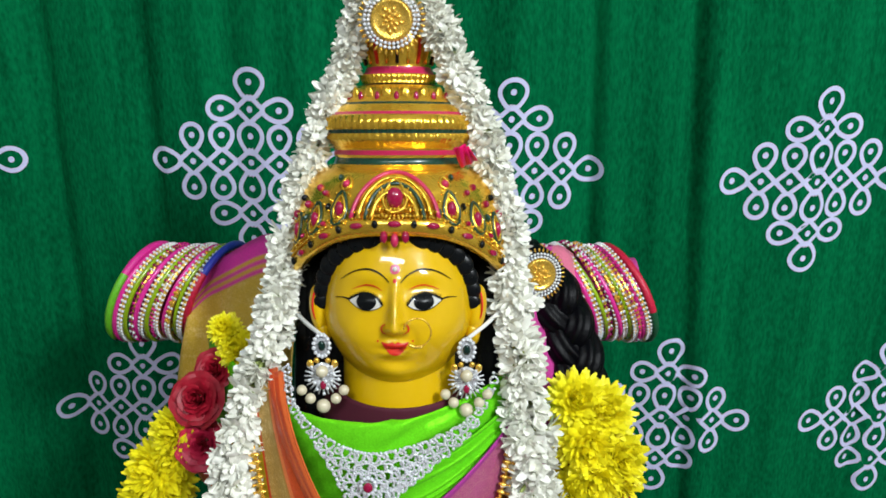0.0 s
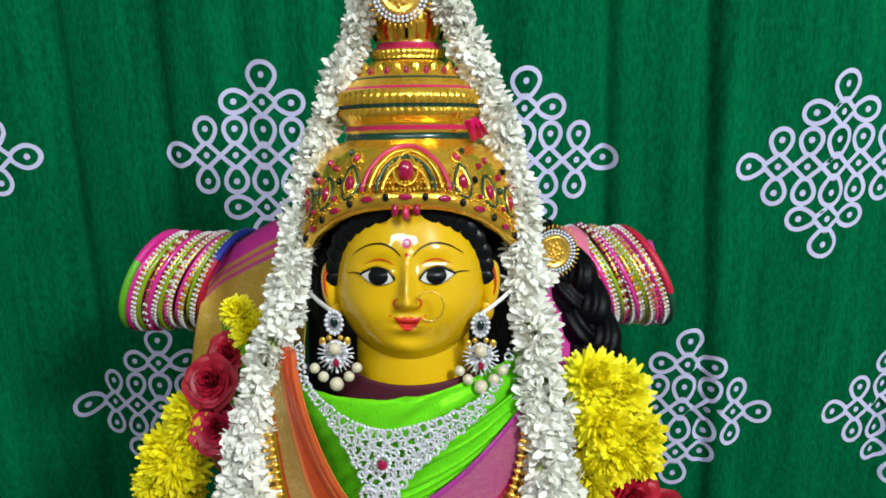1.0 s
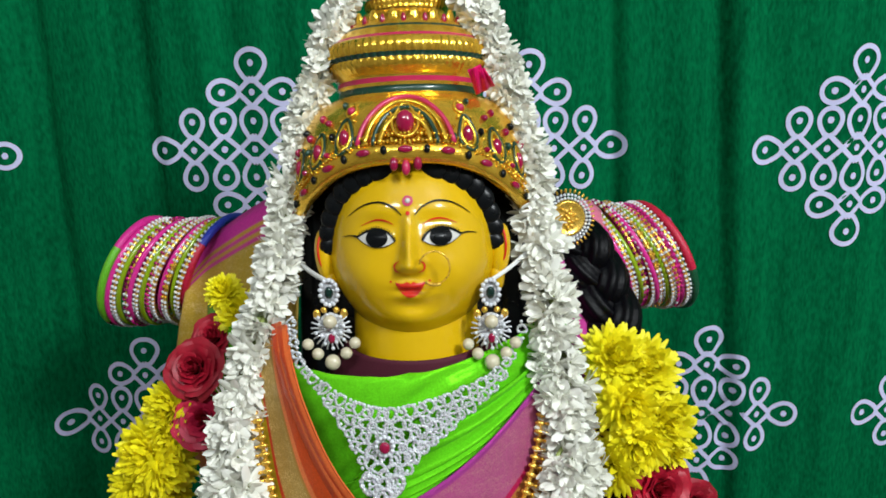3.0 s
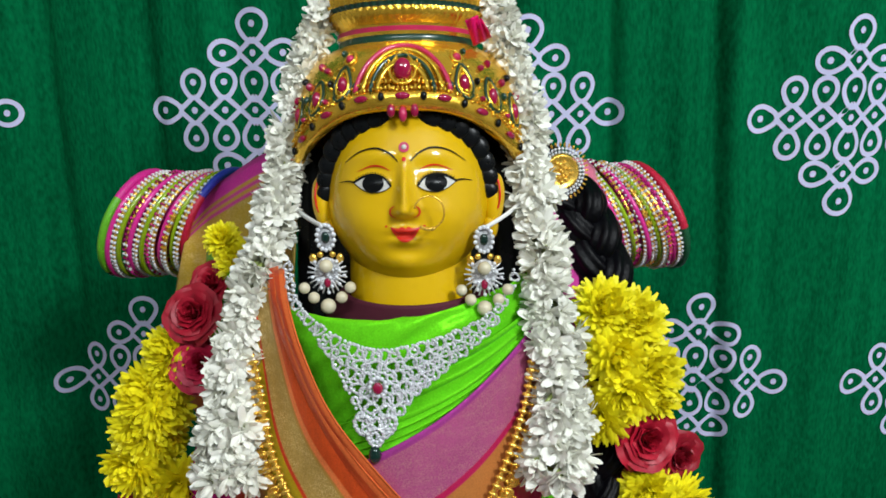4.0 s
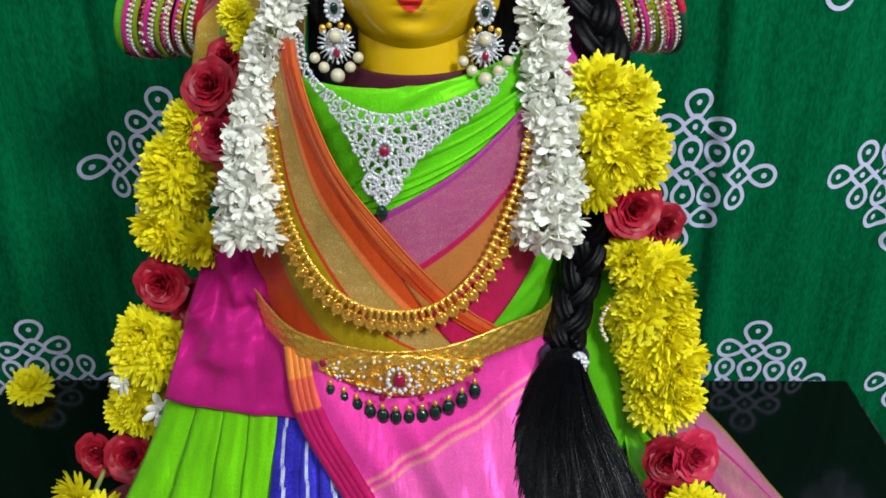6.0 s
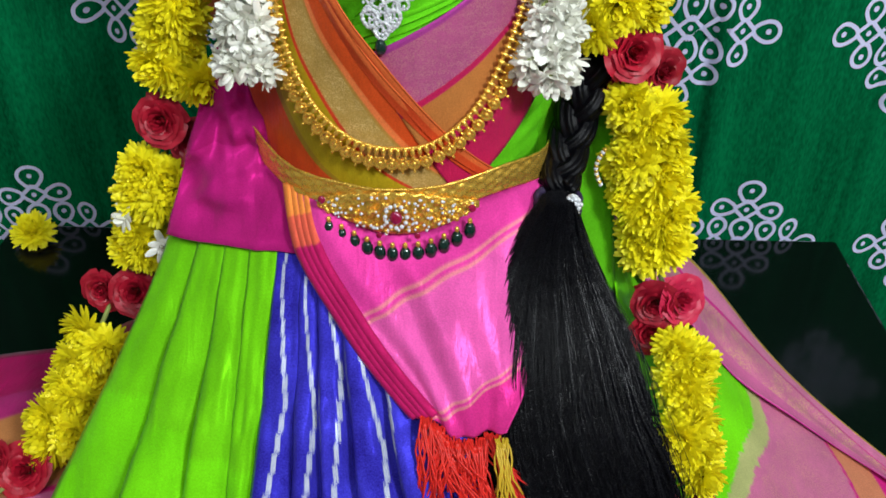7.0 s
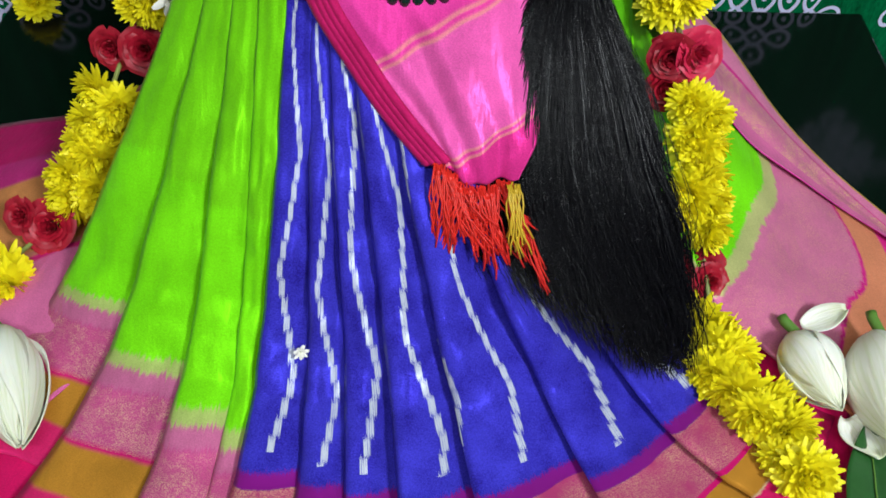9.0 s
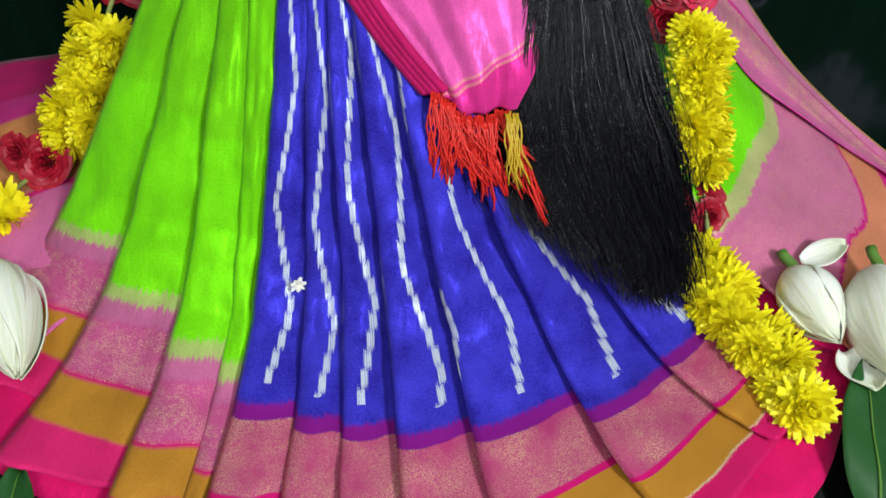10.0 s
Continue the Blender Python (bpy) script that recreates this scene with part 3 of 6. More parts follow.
def kolam(bm, cx, cz, sx=1.0, sz=1.0, lean=0.0):
    """One looped dot-grid motif, laid on the cloth."""
    def on(px, pz, lift=0.0014):
        x, z = cx + sx * px + lean * pz, cz + sz * pz
        return Vector((x, curtain_y(x, z) - lift, z))

    def loop(pts, w, closed=True):
        n = len(pts)
        rows = []
        for i, (x, z) in enumerate(pts):
            a, b = pts[(i - 1) % n if closed else max(i - 1, 0)], pts[(i + 1) % n if closed else min(i + 1, n - 1)]
            dx, dz = b[0] - a[0], b[1] - a[1]
            k = math.hypot(dx, dz) or 1
            rows.append((bm.verts.new(on(x - dz / k * w, z + dx / k * w)), bm.verts.new(on(x + dz / k * w, z - dx / k * w))))
        for i in range(n if closed else n - 1):
            a, b = rows[i], rows[(i + 1) % n]
            bm.faces.new((a[0], a[1], b[1], b[0]))

    def ring(x, z, r, w, point=None, broad=1.0):
        pts = []
        for k in range(22):
            a = 2 * math.pi * k / 22
            rr = r
            if point is not None:
                c = math.cos(a - point)
                rr = r * (1 + 0.35 * max(c, 0) ** 6)
            pts.append((x + rr * broad * math.cos(a), z + rr * math.sin(a)))
        loop(pts, w)
        dot(x, z)

    def dot(x, z, r=0.0028):
        vs = [bm.verts.new(on(x + r * math.cos(a), z + r * math.sin(a))) for a in (2 * math.pi * k / 10 for k in range(10))]
        bm.faces.new(vs)

    p, w = 0.0262, 0.0020
    q = 0.0225
    r = 0.0098
    # ends of the long row and of the upright
    ring(-3 * p, 0, r, w, 0.0, 1.12), ring(3 * p, 0, r, w, math.pi, 1.12)
    ring(0, 3 * q, r * 1.06, w, -math.pi / 2, 1.22), ring(0, -3 * q, r * 1.06, w, math.pi / 2, 1.22)
    for s in (1, -1):
        ring(-p, 2 * q * s, r * 0.95, w, 0.0, 1.15), ring(p, 2 * q * s, r * 0.95, w, math.pi, 1.15)
        dot(0, 2 * q * s)
        for i in (-2, -1, 0, 1, 2):
            ring(i * p, q * s, r * (1.12 if i == 0 else 0.96), w, -s * math.pi / 2)
        for a, b in (((-p / 2, 2 * q), (0, 2 * q - q / 2)), ((p / 2, 2 * q), (0, 2 * q - q / 2)), ((-p / 2, 2 * q), (0, 2 * q + q / 2)), ((p / 2, 2 * q), (0, 2 * q + q / 2))):
            loop([(a[0], a[1] * s), (b[0], b[1] * s)], w, False)
    for i in range(-2, 3):
        dot(i * p, 0)
        for sa in (-1, 1):
            for sb in (-1, 1):
                loop([(i * p + sa * p / 2, 0), (i * p, sb * q / 2)], w, False)


for cx, cz, lean, sx in ((-0.4395, 0.464, 0.0, 0.935), (-0.1605, 0.4635, 0.04, 0.96), (0.0545, 0.4535, 0.06, 0.90), (0.3140, 0.4480, 0.06, 0.90), (-0.2795, 0.2245, 0.07, 0.90), (0.203, 0.2205, 0.06, 0.865), (0.411, 0.216, 0.05, 0.89),
                         (-0.444, -0.012, 0.03, 0.93), (0.286, -0.012, 0.05, 0.92), (0.494, -0.016, 0.03, 0.90), (-0.04, 0.22, 0.0, 0.93), (-0.15, -0.012, 0.0, 0.93), (0.07, -0.012, 0.0, 0.93)):
    bm = bmesh.new()
    kolam(bm, cx, cz, sx=sx, lean=lean)
    part("kolam_print", bm, M_PRINT, curtain, "looped white printed kolam motif", smooth=True)

# ---------------------------------------------------------------- table
table = thing("table", "low table with a polished black reflecting top", "table")
bm = bmesh.new()
box(bm, -0.47, 0.385, 0.04, 0.722, -0.03, 0.0, bevel=0.003)
part("tabletop", bm, M_BLACK_GLASS, table, "polished black top", smooth=False)
for x in (-0.43, 0.345):
    for y in (0.08, 0.68):
        bm = bmesh.new()
        box(bm, x - 0.025, x + 0.025, y - 0.025, y + 0.025, FLOOR_Z, -0.03, bevel=0.003)
        part("leg", bm, M_BLACK_GLASS, table, smooth=False)


# ---------------------------------------------------------------- sari: skirt
CX = -0.045
SECTION = [(0.0, 0.392, 0.222), (0.28, 0.331, 0.141), (0.52, 0.275, 0.066), (0.68, 0.235, 0.030), (0.82, 0.186, 0.012), (1.0, 0.118, 0.005), (1.3, 0.02, 0.004)]


def skirt(x, v, lift=0.0):
    """The skirt's mean surface at x and the way v from waist to hem."""
    for (a, ya, za), (b, yb, zb) in zip(SECTION, SECTION[1:]):
        if v <= b:
            break
    f = (v - a) / (b - a)
    y, z = ya + (yb - ya) * f, za + (zb - za) * f
    dx = x - CX
    k = (1.0 + 1.0 * (1 - v)) if dx < 0 else (1.9 + 0.2 * v)
    y += k * dx * dx
    z -= 1.2 * dx * dx * max(0.0, 1 - v) ** 1.0
    return Vector((x, y - lift * 0.8, max(z, 0.003) + lift * 0.55))


sari = thing("sari", "silk sari in lime, blue ikat and pink draped on a statue", "sari")
#         waist0  waist1   hem0    hem1   turn  cloth
LANES = [(-0.185, -0.158, -0.345, -0.245, 0.62, 0), (-0.162, -0.140, -0.262, -0.178, 0.70, 0), (-0.143, -0.122, -0.190, -0.136, 0.76, 0),
         (-0.126, -0.105, -0.150, -0.128, 0.79, 0),
         (-0.108, -0.090, -0.136, -0.084, 0.805, 1), (-0.094, -0.080, -0.094, -0.052, 0.815, 1), (-0.084, -0.068, -0.061, -0.014, 0.82, 1),
         (-0.072, -0.054, -0.024, 0.040, 0.825, 1), (-0.058, -0.040, 0.026, 0.118, 0.825, 1), (-0.044, -0.018, 0.100, 0.176, 0.85, 1), (-0.02, 0.05, 0.160, 0.215, 0.82, 1)]
rng = random.Random(4)
for k, (w0, w1, h0, h1, turn, kind) in enumerate(LANES):
    bm = bmesh.new()
    end = turn + 0.30
    ph = rng.uniform(0, 6)

    def lane(u, v, w0=w0, w1=w1, h0=h0, h1=h1, end=end, ph=ph, k=k):
        vv = v * end
        e = vv ** 1.12
        a, b = w0 + (h0 - w0) * e, w1 + (h1 - w1) * e
        x = a + (b - a) * u
        wide = b - a
        # each pleat rises to a rolled edge at its start and dips under the next one
        h = 0.0030 + min(0.021, 0.42 * wide) * (1 - u) ** 1.2 + 0.0040 * math.sin(math.pi * u) - 0.0020 * math.exp(-((u - 0.62) / 0.10) ** 2)
        h -= 0.004 * math.exp(-u * 26)
        h += 0.0012 * math.sin(vv * 13 + ph + 2 * u) + 0.0008 * math.sin(vv * 31 + ph * 2 - 3 * u)
        h += 0.0042 * noise.noise(Vector((u * 2.2 + k * 7, vv * 8, ph))) + 0.0022 * noise.noise(Vector((u * 5 + vv * 6, vv * 22, ph + k)))
        h *= min(1.0, 0.25 + vv * 2.2)
        return skirt(x, vv, h)

    def lane_uv(u, v, end=end, turn=turn, broad=max(1.0, (h1 - h0) / 0.046) if kind else 1.0):
        vv = v * end
        return (0.5 + (u - 0.5) * broad, 0.70 * vv / turn if vv < turn else 0.70 + 0.30 * (vv - turn) / 0.30)

    sheet(bm, lane, 14, 90, lane_uv)
    part("blue_pleat" if kind else "green_pleat", bm, M_IKAT if kind else M_LIME, sari, "blue ikat silk pleat with white dashes and gold hem" if kind else "lime green silk pleat with pink and gold hem", thick=0.0006)


# ---------------------------------------------------------------- sari: upper drapes
def torso(x, z):
    y0 = graph([(0.20, 0.400), (0.24, 0.399), (0.337, 0.404), (0.37, 0.408), (0.395, 0.410), (0.41, 0.416), (0.43, 0.440)], z)
    q = (x + 0.038) / 0.092
    return y0 + 0.05 * q * q + 0.012 * q ** 4


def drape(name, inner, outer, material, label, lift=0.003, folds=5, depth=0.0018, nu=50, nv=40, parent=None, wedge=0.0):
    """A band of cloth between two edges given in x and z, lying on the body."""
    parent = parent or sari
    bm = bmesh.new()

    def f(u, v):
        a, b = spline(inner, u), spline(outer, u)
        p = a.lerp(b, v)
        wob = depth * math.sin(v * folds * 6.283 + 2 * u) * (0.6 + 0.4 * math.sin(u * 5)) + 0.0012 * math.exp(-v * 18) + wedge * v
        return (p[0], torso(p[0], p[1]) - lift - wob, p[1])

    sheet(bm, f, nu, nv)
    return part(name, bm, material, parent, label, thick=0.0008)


def blouse(u, v):
    x = -0.145 + 0.202 * u
    z = 0.235 + 0.1645 * v + 0.016 * v * (2 * u - 1) ** 2
    s = z - (x + 0.03) * 0.55
    return (x, torso(x, z) + 0.002 - 0.0020 * abs(math.sin(s * 230 + 2 * noise.noise(Vector((x * 30, z * 30, 0))))) - 0.0008 * math.sin(s * 520 + x * 60), z)


bm = bmesh.new()
sheet(bm, blouse, 60, 60)
part("blouse", bm, M_BLOUSE, sari, "lime green silk wrapped over the chest", thick=0.0008)
bm = bmesh.new()
sheet(bm, lambda u, v: (-0.024 + (0.036 + 0.010 * (1 - v)) * math.sin((u - 0.5) * 3.4), 0.4545 - (0.036 + 0.001 * (1 - v)) * math.cos((u - 0.5) * 3.4), 0.388 + 0.0165 * v), 30, 8)
part("neck_cloth", bm, M_MAROON, sari, "dark maroon cloth round the neck", thick=0.001)

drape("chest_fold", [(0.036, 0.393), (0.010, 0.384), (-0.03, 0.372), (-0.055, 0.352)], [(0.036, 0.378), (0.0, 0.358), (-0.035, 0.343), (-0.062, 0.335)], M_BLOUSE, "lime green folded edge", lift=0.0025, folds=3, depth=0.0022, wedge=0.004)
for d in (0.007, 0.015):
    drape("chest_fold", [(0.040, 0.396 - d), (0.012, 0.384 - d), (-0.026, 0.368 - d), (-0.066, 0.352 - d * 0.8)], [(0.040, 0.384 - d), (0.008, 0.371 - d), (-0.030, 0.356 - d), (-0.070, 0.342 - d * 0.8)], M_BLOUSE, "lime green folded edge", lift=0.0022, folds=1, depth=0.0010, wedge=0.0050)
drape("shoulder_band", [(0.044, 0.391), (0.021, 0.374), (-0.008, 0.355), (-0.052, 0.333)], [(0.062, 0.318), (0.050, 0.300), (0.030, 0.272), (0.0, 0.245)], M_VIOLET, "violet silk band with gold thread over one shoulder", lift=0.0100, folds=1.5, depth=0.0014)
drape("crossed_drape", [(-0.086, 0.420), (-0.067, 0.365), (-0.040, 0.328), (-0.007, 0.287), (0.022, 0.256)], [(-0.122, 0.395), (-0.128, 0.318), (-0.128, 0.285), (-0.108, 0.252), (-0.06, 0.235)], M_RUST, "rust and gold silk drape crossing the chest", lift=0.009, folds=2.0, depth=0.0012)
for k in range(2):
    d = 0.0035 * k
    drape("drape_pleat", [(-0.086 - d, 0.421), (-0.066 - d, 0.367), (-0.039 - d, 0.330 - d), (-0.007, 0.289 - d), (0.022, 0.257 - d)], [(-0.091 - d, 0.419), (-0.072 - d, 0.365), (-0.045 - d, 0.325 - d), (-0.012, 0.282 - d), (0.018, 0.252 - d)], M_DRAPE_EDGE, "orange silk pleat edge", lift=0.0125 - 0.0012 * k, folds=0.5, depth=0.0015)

# waist cloth beside the belt
def waist_pt(u, v):
    x = (-0.184 + 0.036 * v) * (1 - u) + (-0.080 - 0.052 * v) * u
    low, z0 = skirt(x, 0.0), 0.203 + 0.012 * u
    top = 0.466 - 0.004 * u
    z1 = 0.312 - 0.010 * u
    y = low.y - 0.014 + (top - low.y + 0.014) * v ** 0.75 - 0.004 * math.sin(v * math.pi)
    w = 0.0085 * noise.noise(Vector((u * 3 + v * 2.5, v * 6 - u * 2, 3.0))) + 0.0040 * (1 - abs(math.sin(v * 7 - u * 5 + 1.5 * noise.noise(Vector((u * 2, v * 2, 8.0)))))) ** 2 + 0.0030 * math.sin(v * 13 + u * 7 + 2 * math.sin(u * 4)) + 0.0020 * noise.noise(Vector((u * 9, v * 9, 1.0)))
    return (x, y - w * min(1, 0.25 + 3 * v), z0 + (z1 - z0) * v)


# the silk's colour carries the painted shade at the top edge
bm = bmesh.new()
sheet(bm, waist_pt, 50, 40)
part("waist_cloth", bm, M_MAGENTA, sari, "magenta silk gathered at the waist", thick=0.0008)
# lime cloth at the other hip
bm = bmesh.new()
sheet(bm, lambda u, v: (0.028 + 0.078 * u - 0.012 * v * u, 0.458 + 0.012 * u - 0.003 * math.sin(u * 9 + v * 5) - 0.035 * (1 - v), 0.15 + 0.135 * v), 24, 30)
part("hip_cloth", bm, M_HIP, sari, "lime green silk over the hip", thick=0.0008)


# hanging pink end
def pallu_pt(u, v):
    a = spline([(-0.098, 0.412, 0.253), (-0.089, 0.387, 0.222), (-0.064, 0.362, 0.193), (-0.041, 0.340, 0.170), (-0.019, 0.318, 0.153)], v)
    b = spline([(0.053, 0.442, 0.250), (0.049, 0.404, 0.222), (0.044, 0.362, 0.188), (0.041, 0.332, 0.160), (0.030, 0.313, 0.146)], v)
    p = a.lerp(b, u)
    p.y -= 0.012 * math.sin(u * math.pi) * (1 - v) + 0.003 * math.sin(u * 9 + v * 4) + 0.0015 * math.sin(u * 23 - v * 7) + 0.004
    p.z -= 0.010 * math.sin(u * math.pi) * v ** 6
    return p


bm = bmesh.new()
sheet(bm, pallu_pt, 50, 50, lambda u, v: (u, 0.06 + 0.9 * min(1, max(0, v * 0.72 + 0.28 * u))))
part("pallu", bm, M_PALLU, sari, "pink silk end with thin gold lines", thick=0.0008)
for k in range(4):
    bm = bmesh.new()

    def edge(u, v, k=k):
        p = pallu_pt(0.0, v) + Vector((-0.0035 + 0.0036 * k, -0.0005 - 0.0006 * k, -0.0045 + 0.0012 * k))
        return p + Vector((0.0058 * (u - 0.5), -0.0022 * math.sin(u * 3.1), 0.003 * (u - 0.5)))

    sheet(bm, edge, 8, 40)
    part("pallu_edge_fold", bm, M_PALLU_EDGE, sari, "crimson folded edge", thick=0.0006)


# cloth over the shoulders
def shoulder_left(u, v):
    a = spline([(-0.085, 0.50, 0.462), (-0.112, 0.545, 0.460), (-0.150, 0.56, 0.437), (-0.166, 0.552, 0.420)], u)
    b = spline([(-0.085, 0.45, 0.330), (-0.11, 0.47, 0.310), (-0.15, 0.50, 0.300), (-0.180, 0.535, 0.310)], u)
    p = a.lerp(b, v)
    p.y -= 0.030 * math.sin(v * math.pi) * (1 - 0.2 * u) + 0.002 * math.sin(u * 14 + v * 4)
    return p


bm = bmesh.new()
sheet(bm, shoulder_left, 40, 40)
part("shoulder_cloth", bm, M_SHOULDER, sari, "gold silk shoulder with pink stripes", thick=0.0008)


def shoulder_right(u, v):
    a = spline([(0.035, 0.50, 0.462), (0.060, 0.535, 0.455), (0.078, 0.55, 0.450), (0.088, 0.56, 0.44)], u)
    b = spline([(0.060, 0.48, 0.32), (0.075, 0.49, 0.33), (0.095, 0.505, 0.34), (0.108, 0.535, 0.35)], u)
    p = a.lerp(b, v)
    p.y -= 0.016 * math.sin(v * math.pi) + 0.002 * math.sin(u * 18)
    return p


bm = bmesh.new()
sheet(bm, shoulder_right, 30, 36)
part("shoulder_cloth", bm, M_SHOULDER_PINK, sari, "pink silk shoulder", thick=0.0008)


# side skirts spread over the table
def side_right(u, v):
    a = spline([(0.10, 0.49, 0.178), (0.165, 0.535, 0.108), (0.225, 0.525, 0.048), (0.280, 0.465, 0.014), (0.335, 0.39, 0.004)], u)
    b = spline([(0.11, 0.38, 0.10), (0.16, 0.33, 0.035), (0.20, 0.29, 0.012), (0.245, 0.25, 0.006), (0.265, 0.20, 0.004)], u)
    p = a.lerp(b, v)
    p.z += (0.010 * noise.noise(Vector((u * 5, v * 4, 5.0))) + 0.012 * math.sin(v * 3.14) * (1 - u) + 0.004 * math.sin(v * 14 + u * 6) * (1 - 0.4 * u) + 0.003 * math.sin(u * 17 + v * 5)) * (0.3 + 0.7 * (1 - u)) + 0.002
    p.z = max(p.z, 0.004)
    return p


bm = bmesh.new()
sheet(bm, side_right, 60, 40, lambda u, v: (min(1.0, max(0.0, u + 0.85 * max(0.0, v - 0.38) ** 2 * (1 - u) + 1.2 * max(0.0, 0.30 - v) ** 2 - 0.06 * math.exp(-((v - 0.36) / 0.16) ** 2))), v))
part("side_skirt", bm, M_SIDE, sari, "pink and lime silk spread over the table", thick=0.0008)


def side_fold(u, v):
    a = spline([(0.105, 0.505, 0.192), (0.165, 0.545, 0.116), (0.225, 0.533, 0.054), (0.285, 0.465, 0.016), (0.345, 0.385, 0.006)], u)
    b = spline([(0.11, 0.455, 0.165), (0.165, 0.468, 0.098), (0.222, 0.455, 0.042), (0.282, 0.425, 0.014), (0.340, 0.365, 0.006)], u)
    p = a.lerp(b, v)
    p.z += 0.007 * (1 - 0.6 * u) + 0.004 * noise.noise(Vector((u * 4, v * 3, 2.0))) + (0.003 * math.sin(v * 9 + u * 5) + 0.003 * math.sin(u * 19 - v * 4)) * (1 - u)
    p.z = max(p.z, 0.007)
    return p


bm = bmesh.new()
sheet(bm, side_fold, 50, 26)
part("side_fold", bm, M_SIDE_FOLD, sari, "pink silk fold with a gold edge", thick=0.0008)


def side_left(u, v):
    a = spline([(-0.20, 0.47, 0.14), (-0.245, 0.48, 0.07), (-0.32, 0.505, 0.026), (-0.43, 0.50, 0.005)], u)
    b = spline([(-0.20, 0.36, 0.06), (-0.235, 0.28, 0.016), (-0.275, 0.22, 0.006), (-0.38, 0.13, 0.004)], u)
    p = a.lerp(b, v)
    p.z += (0.004 * math.sin(v * 15 + u * 6) + 0.003 * math.sin(u * 17 + v * 5) + 0.010 * max(0.0, noise.noise(Vector((u * 3.5 + v * 2, v * 5 - u, 4.0))))) * (1 - 0.4 * u) + 0.004
    p.z = max(p.z, 0.004)
    return p


bm = bmesh.new()
sheet(bm, side_left, 50, 40)
part("side_skirt", bm, M_SIDE_LEFT, sari, "magenta and gold silk spread over the table", thick=0.0008)
# hem lining that spreads under the pleats
bm = bmesh.new()
sheet(bm, lambda u, v: (lambda x: (x, 0.10 + 0.20 * v + (0.75 if x > CX else 0.9) * (x - CX) ** 2 + 25 * max(0.0, x - CX - 0.24) ** 2 + 0.004 * math.sin(x * 60), 0.0035 + 0.0015 * math.sin(x * 45 + v * 3) + 0.0015))(-0.34 + 0.59 * u), 60, 12)
part("hem_lining", bm, M_LINING, sari, "crimson pink silk lining", thick=0.0008)

# ---------------------------------------------------------------- statue
BODY = pose(-0.0245, 0.475, 0.45, -12, 0, 0)
FW, FB, FD, HC = 0.0415, -0.020, 0.036, -0.008


def face_h(up):
    return 0.062 if up else 0.0425


def face_y(x, h):
    """How far the face stands forward (negative y) at x and height h."""
    H = face_h(h > HC)
    rho = min(1.0, math.sqrt((x / (FW * (1 - 0.15 * max(0, -(h - HC)) / H))) ** 2 + ((h - HC) / H) ** 2))
    y = FB - FD * max(0.0, 1 - rho ** 2.5) ** 0.55
    g = lambda a, s: math.exp(-(a / s) ** 2)
    # nose
    if h > -0.020:
        k = min(1, max(0, (0.010 - h) / 0.022))
        y -= (0.0025 + 0.0075 * k) * g(x, 0.0026 + 0.0016 * k) * (1 if h > -0.0105 else g(h + 0.0105, 0.0028)) * (g(h - 0.010, 0.006) if h > 0.010 else 1)
        y -= 0.0020 * (g(x - 0.0040, 0.0024) + g(x + 0.0040, 0.0024)) * g(h + 0.0105, 0.0028)
    # lips, chin, cheeks, brow, eye hollows
    y -= 0.0026 * g(x, 0.007) * (g(h + 0.0195, 0.0022) + g(h + 0.0245, 0.0024)) - 0.0012 * g(x, 0.010) * g(h + 0.0220, 0.0009)
    y += 0.0016 * g(x, 0.008) * g(h + 0.030, 0.003)
    y -= 0.0030 * g(x, 0.010) * g(h + 0.036, 0.006)
    for s in (-1, 1):
        y += 0.0026 * g(x - s * 0.0150, 0.009) * g(h - 0.0085, 0.0055)
        y -= 0.0020 * g(x - s * 0.0150, 0.0075) * g(h - 0.0040, 0.0042)
        y -= 0.0012 * g(x - s * 0.017, 0.010) * g(h - 0.0145, 0.004)
        y -= 0.0020 * g(x - s * 0.022, 0.011) * g(h + 0.016, 0.010)
    return y


CROWN = [(0.0556, 0.006), (0.0570, 0.010), (0.0566, 0.016), (0.0556, 0.030), (0.0535, 0.045), (0.0495, 0.058), (0.0440, 0.066), (0.0370, 0.0705), (0.0335, 0.072), (0.0332, 0.0755), (0.0345, 0.077), (0.0338, 0.0795),
         (0.0350, 0.081), (0.0375, 0.084), (0.0395, 0.0870), (0.0380, 0.0885), (0.0398, 0.0905), (0.0405, 0.094), (0.0395, 0.0975), (0.0375, 0.0985), (0.0360, 0.100), (0.0320, 0.104), (0.0305, 0.1052),
         (0.0260, 0.110), (0.0200, 0.1145), (0.0178, 0.1155), (0.0188, 0.118), (0.0190, 0.1205), (0.0172, 0.1215), (0.0160, 0.1245), (0.0163, 0.1265), (0.0180, 0.133), (0.0185, 0.138), (0.0172, 0.146), (0.0120, 0.156), (0.006, 0.162), (0.0, 0.164)]
CROWN = [(a * (1.09 if b < 0.075 else 1.07 if b < 0.112 else 1.12), b) for a, b in CROWN]
RISE = 0.031  # how far the rim is cut up over the forehead
SLOT = dict(yellow=0, gold=1, black=2, red=3, green=4, white=5, pink=6, ruby=7)


def crown_r(h):
    return graph([(b, a) for a, b in CROWN], h)


bm = bmesh.new()
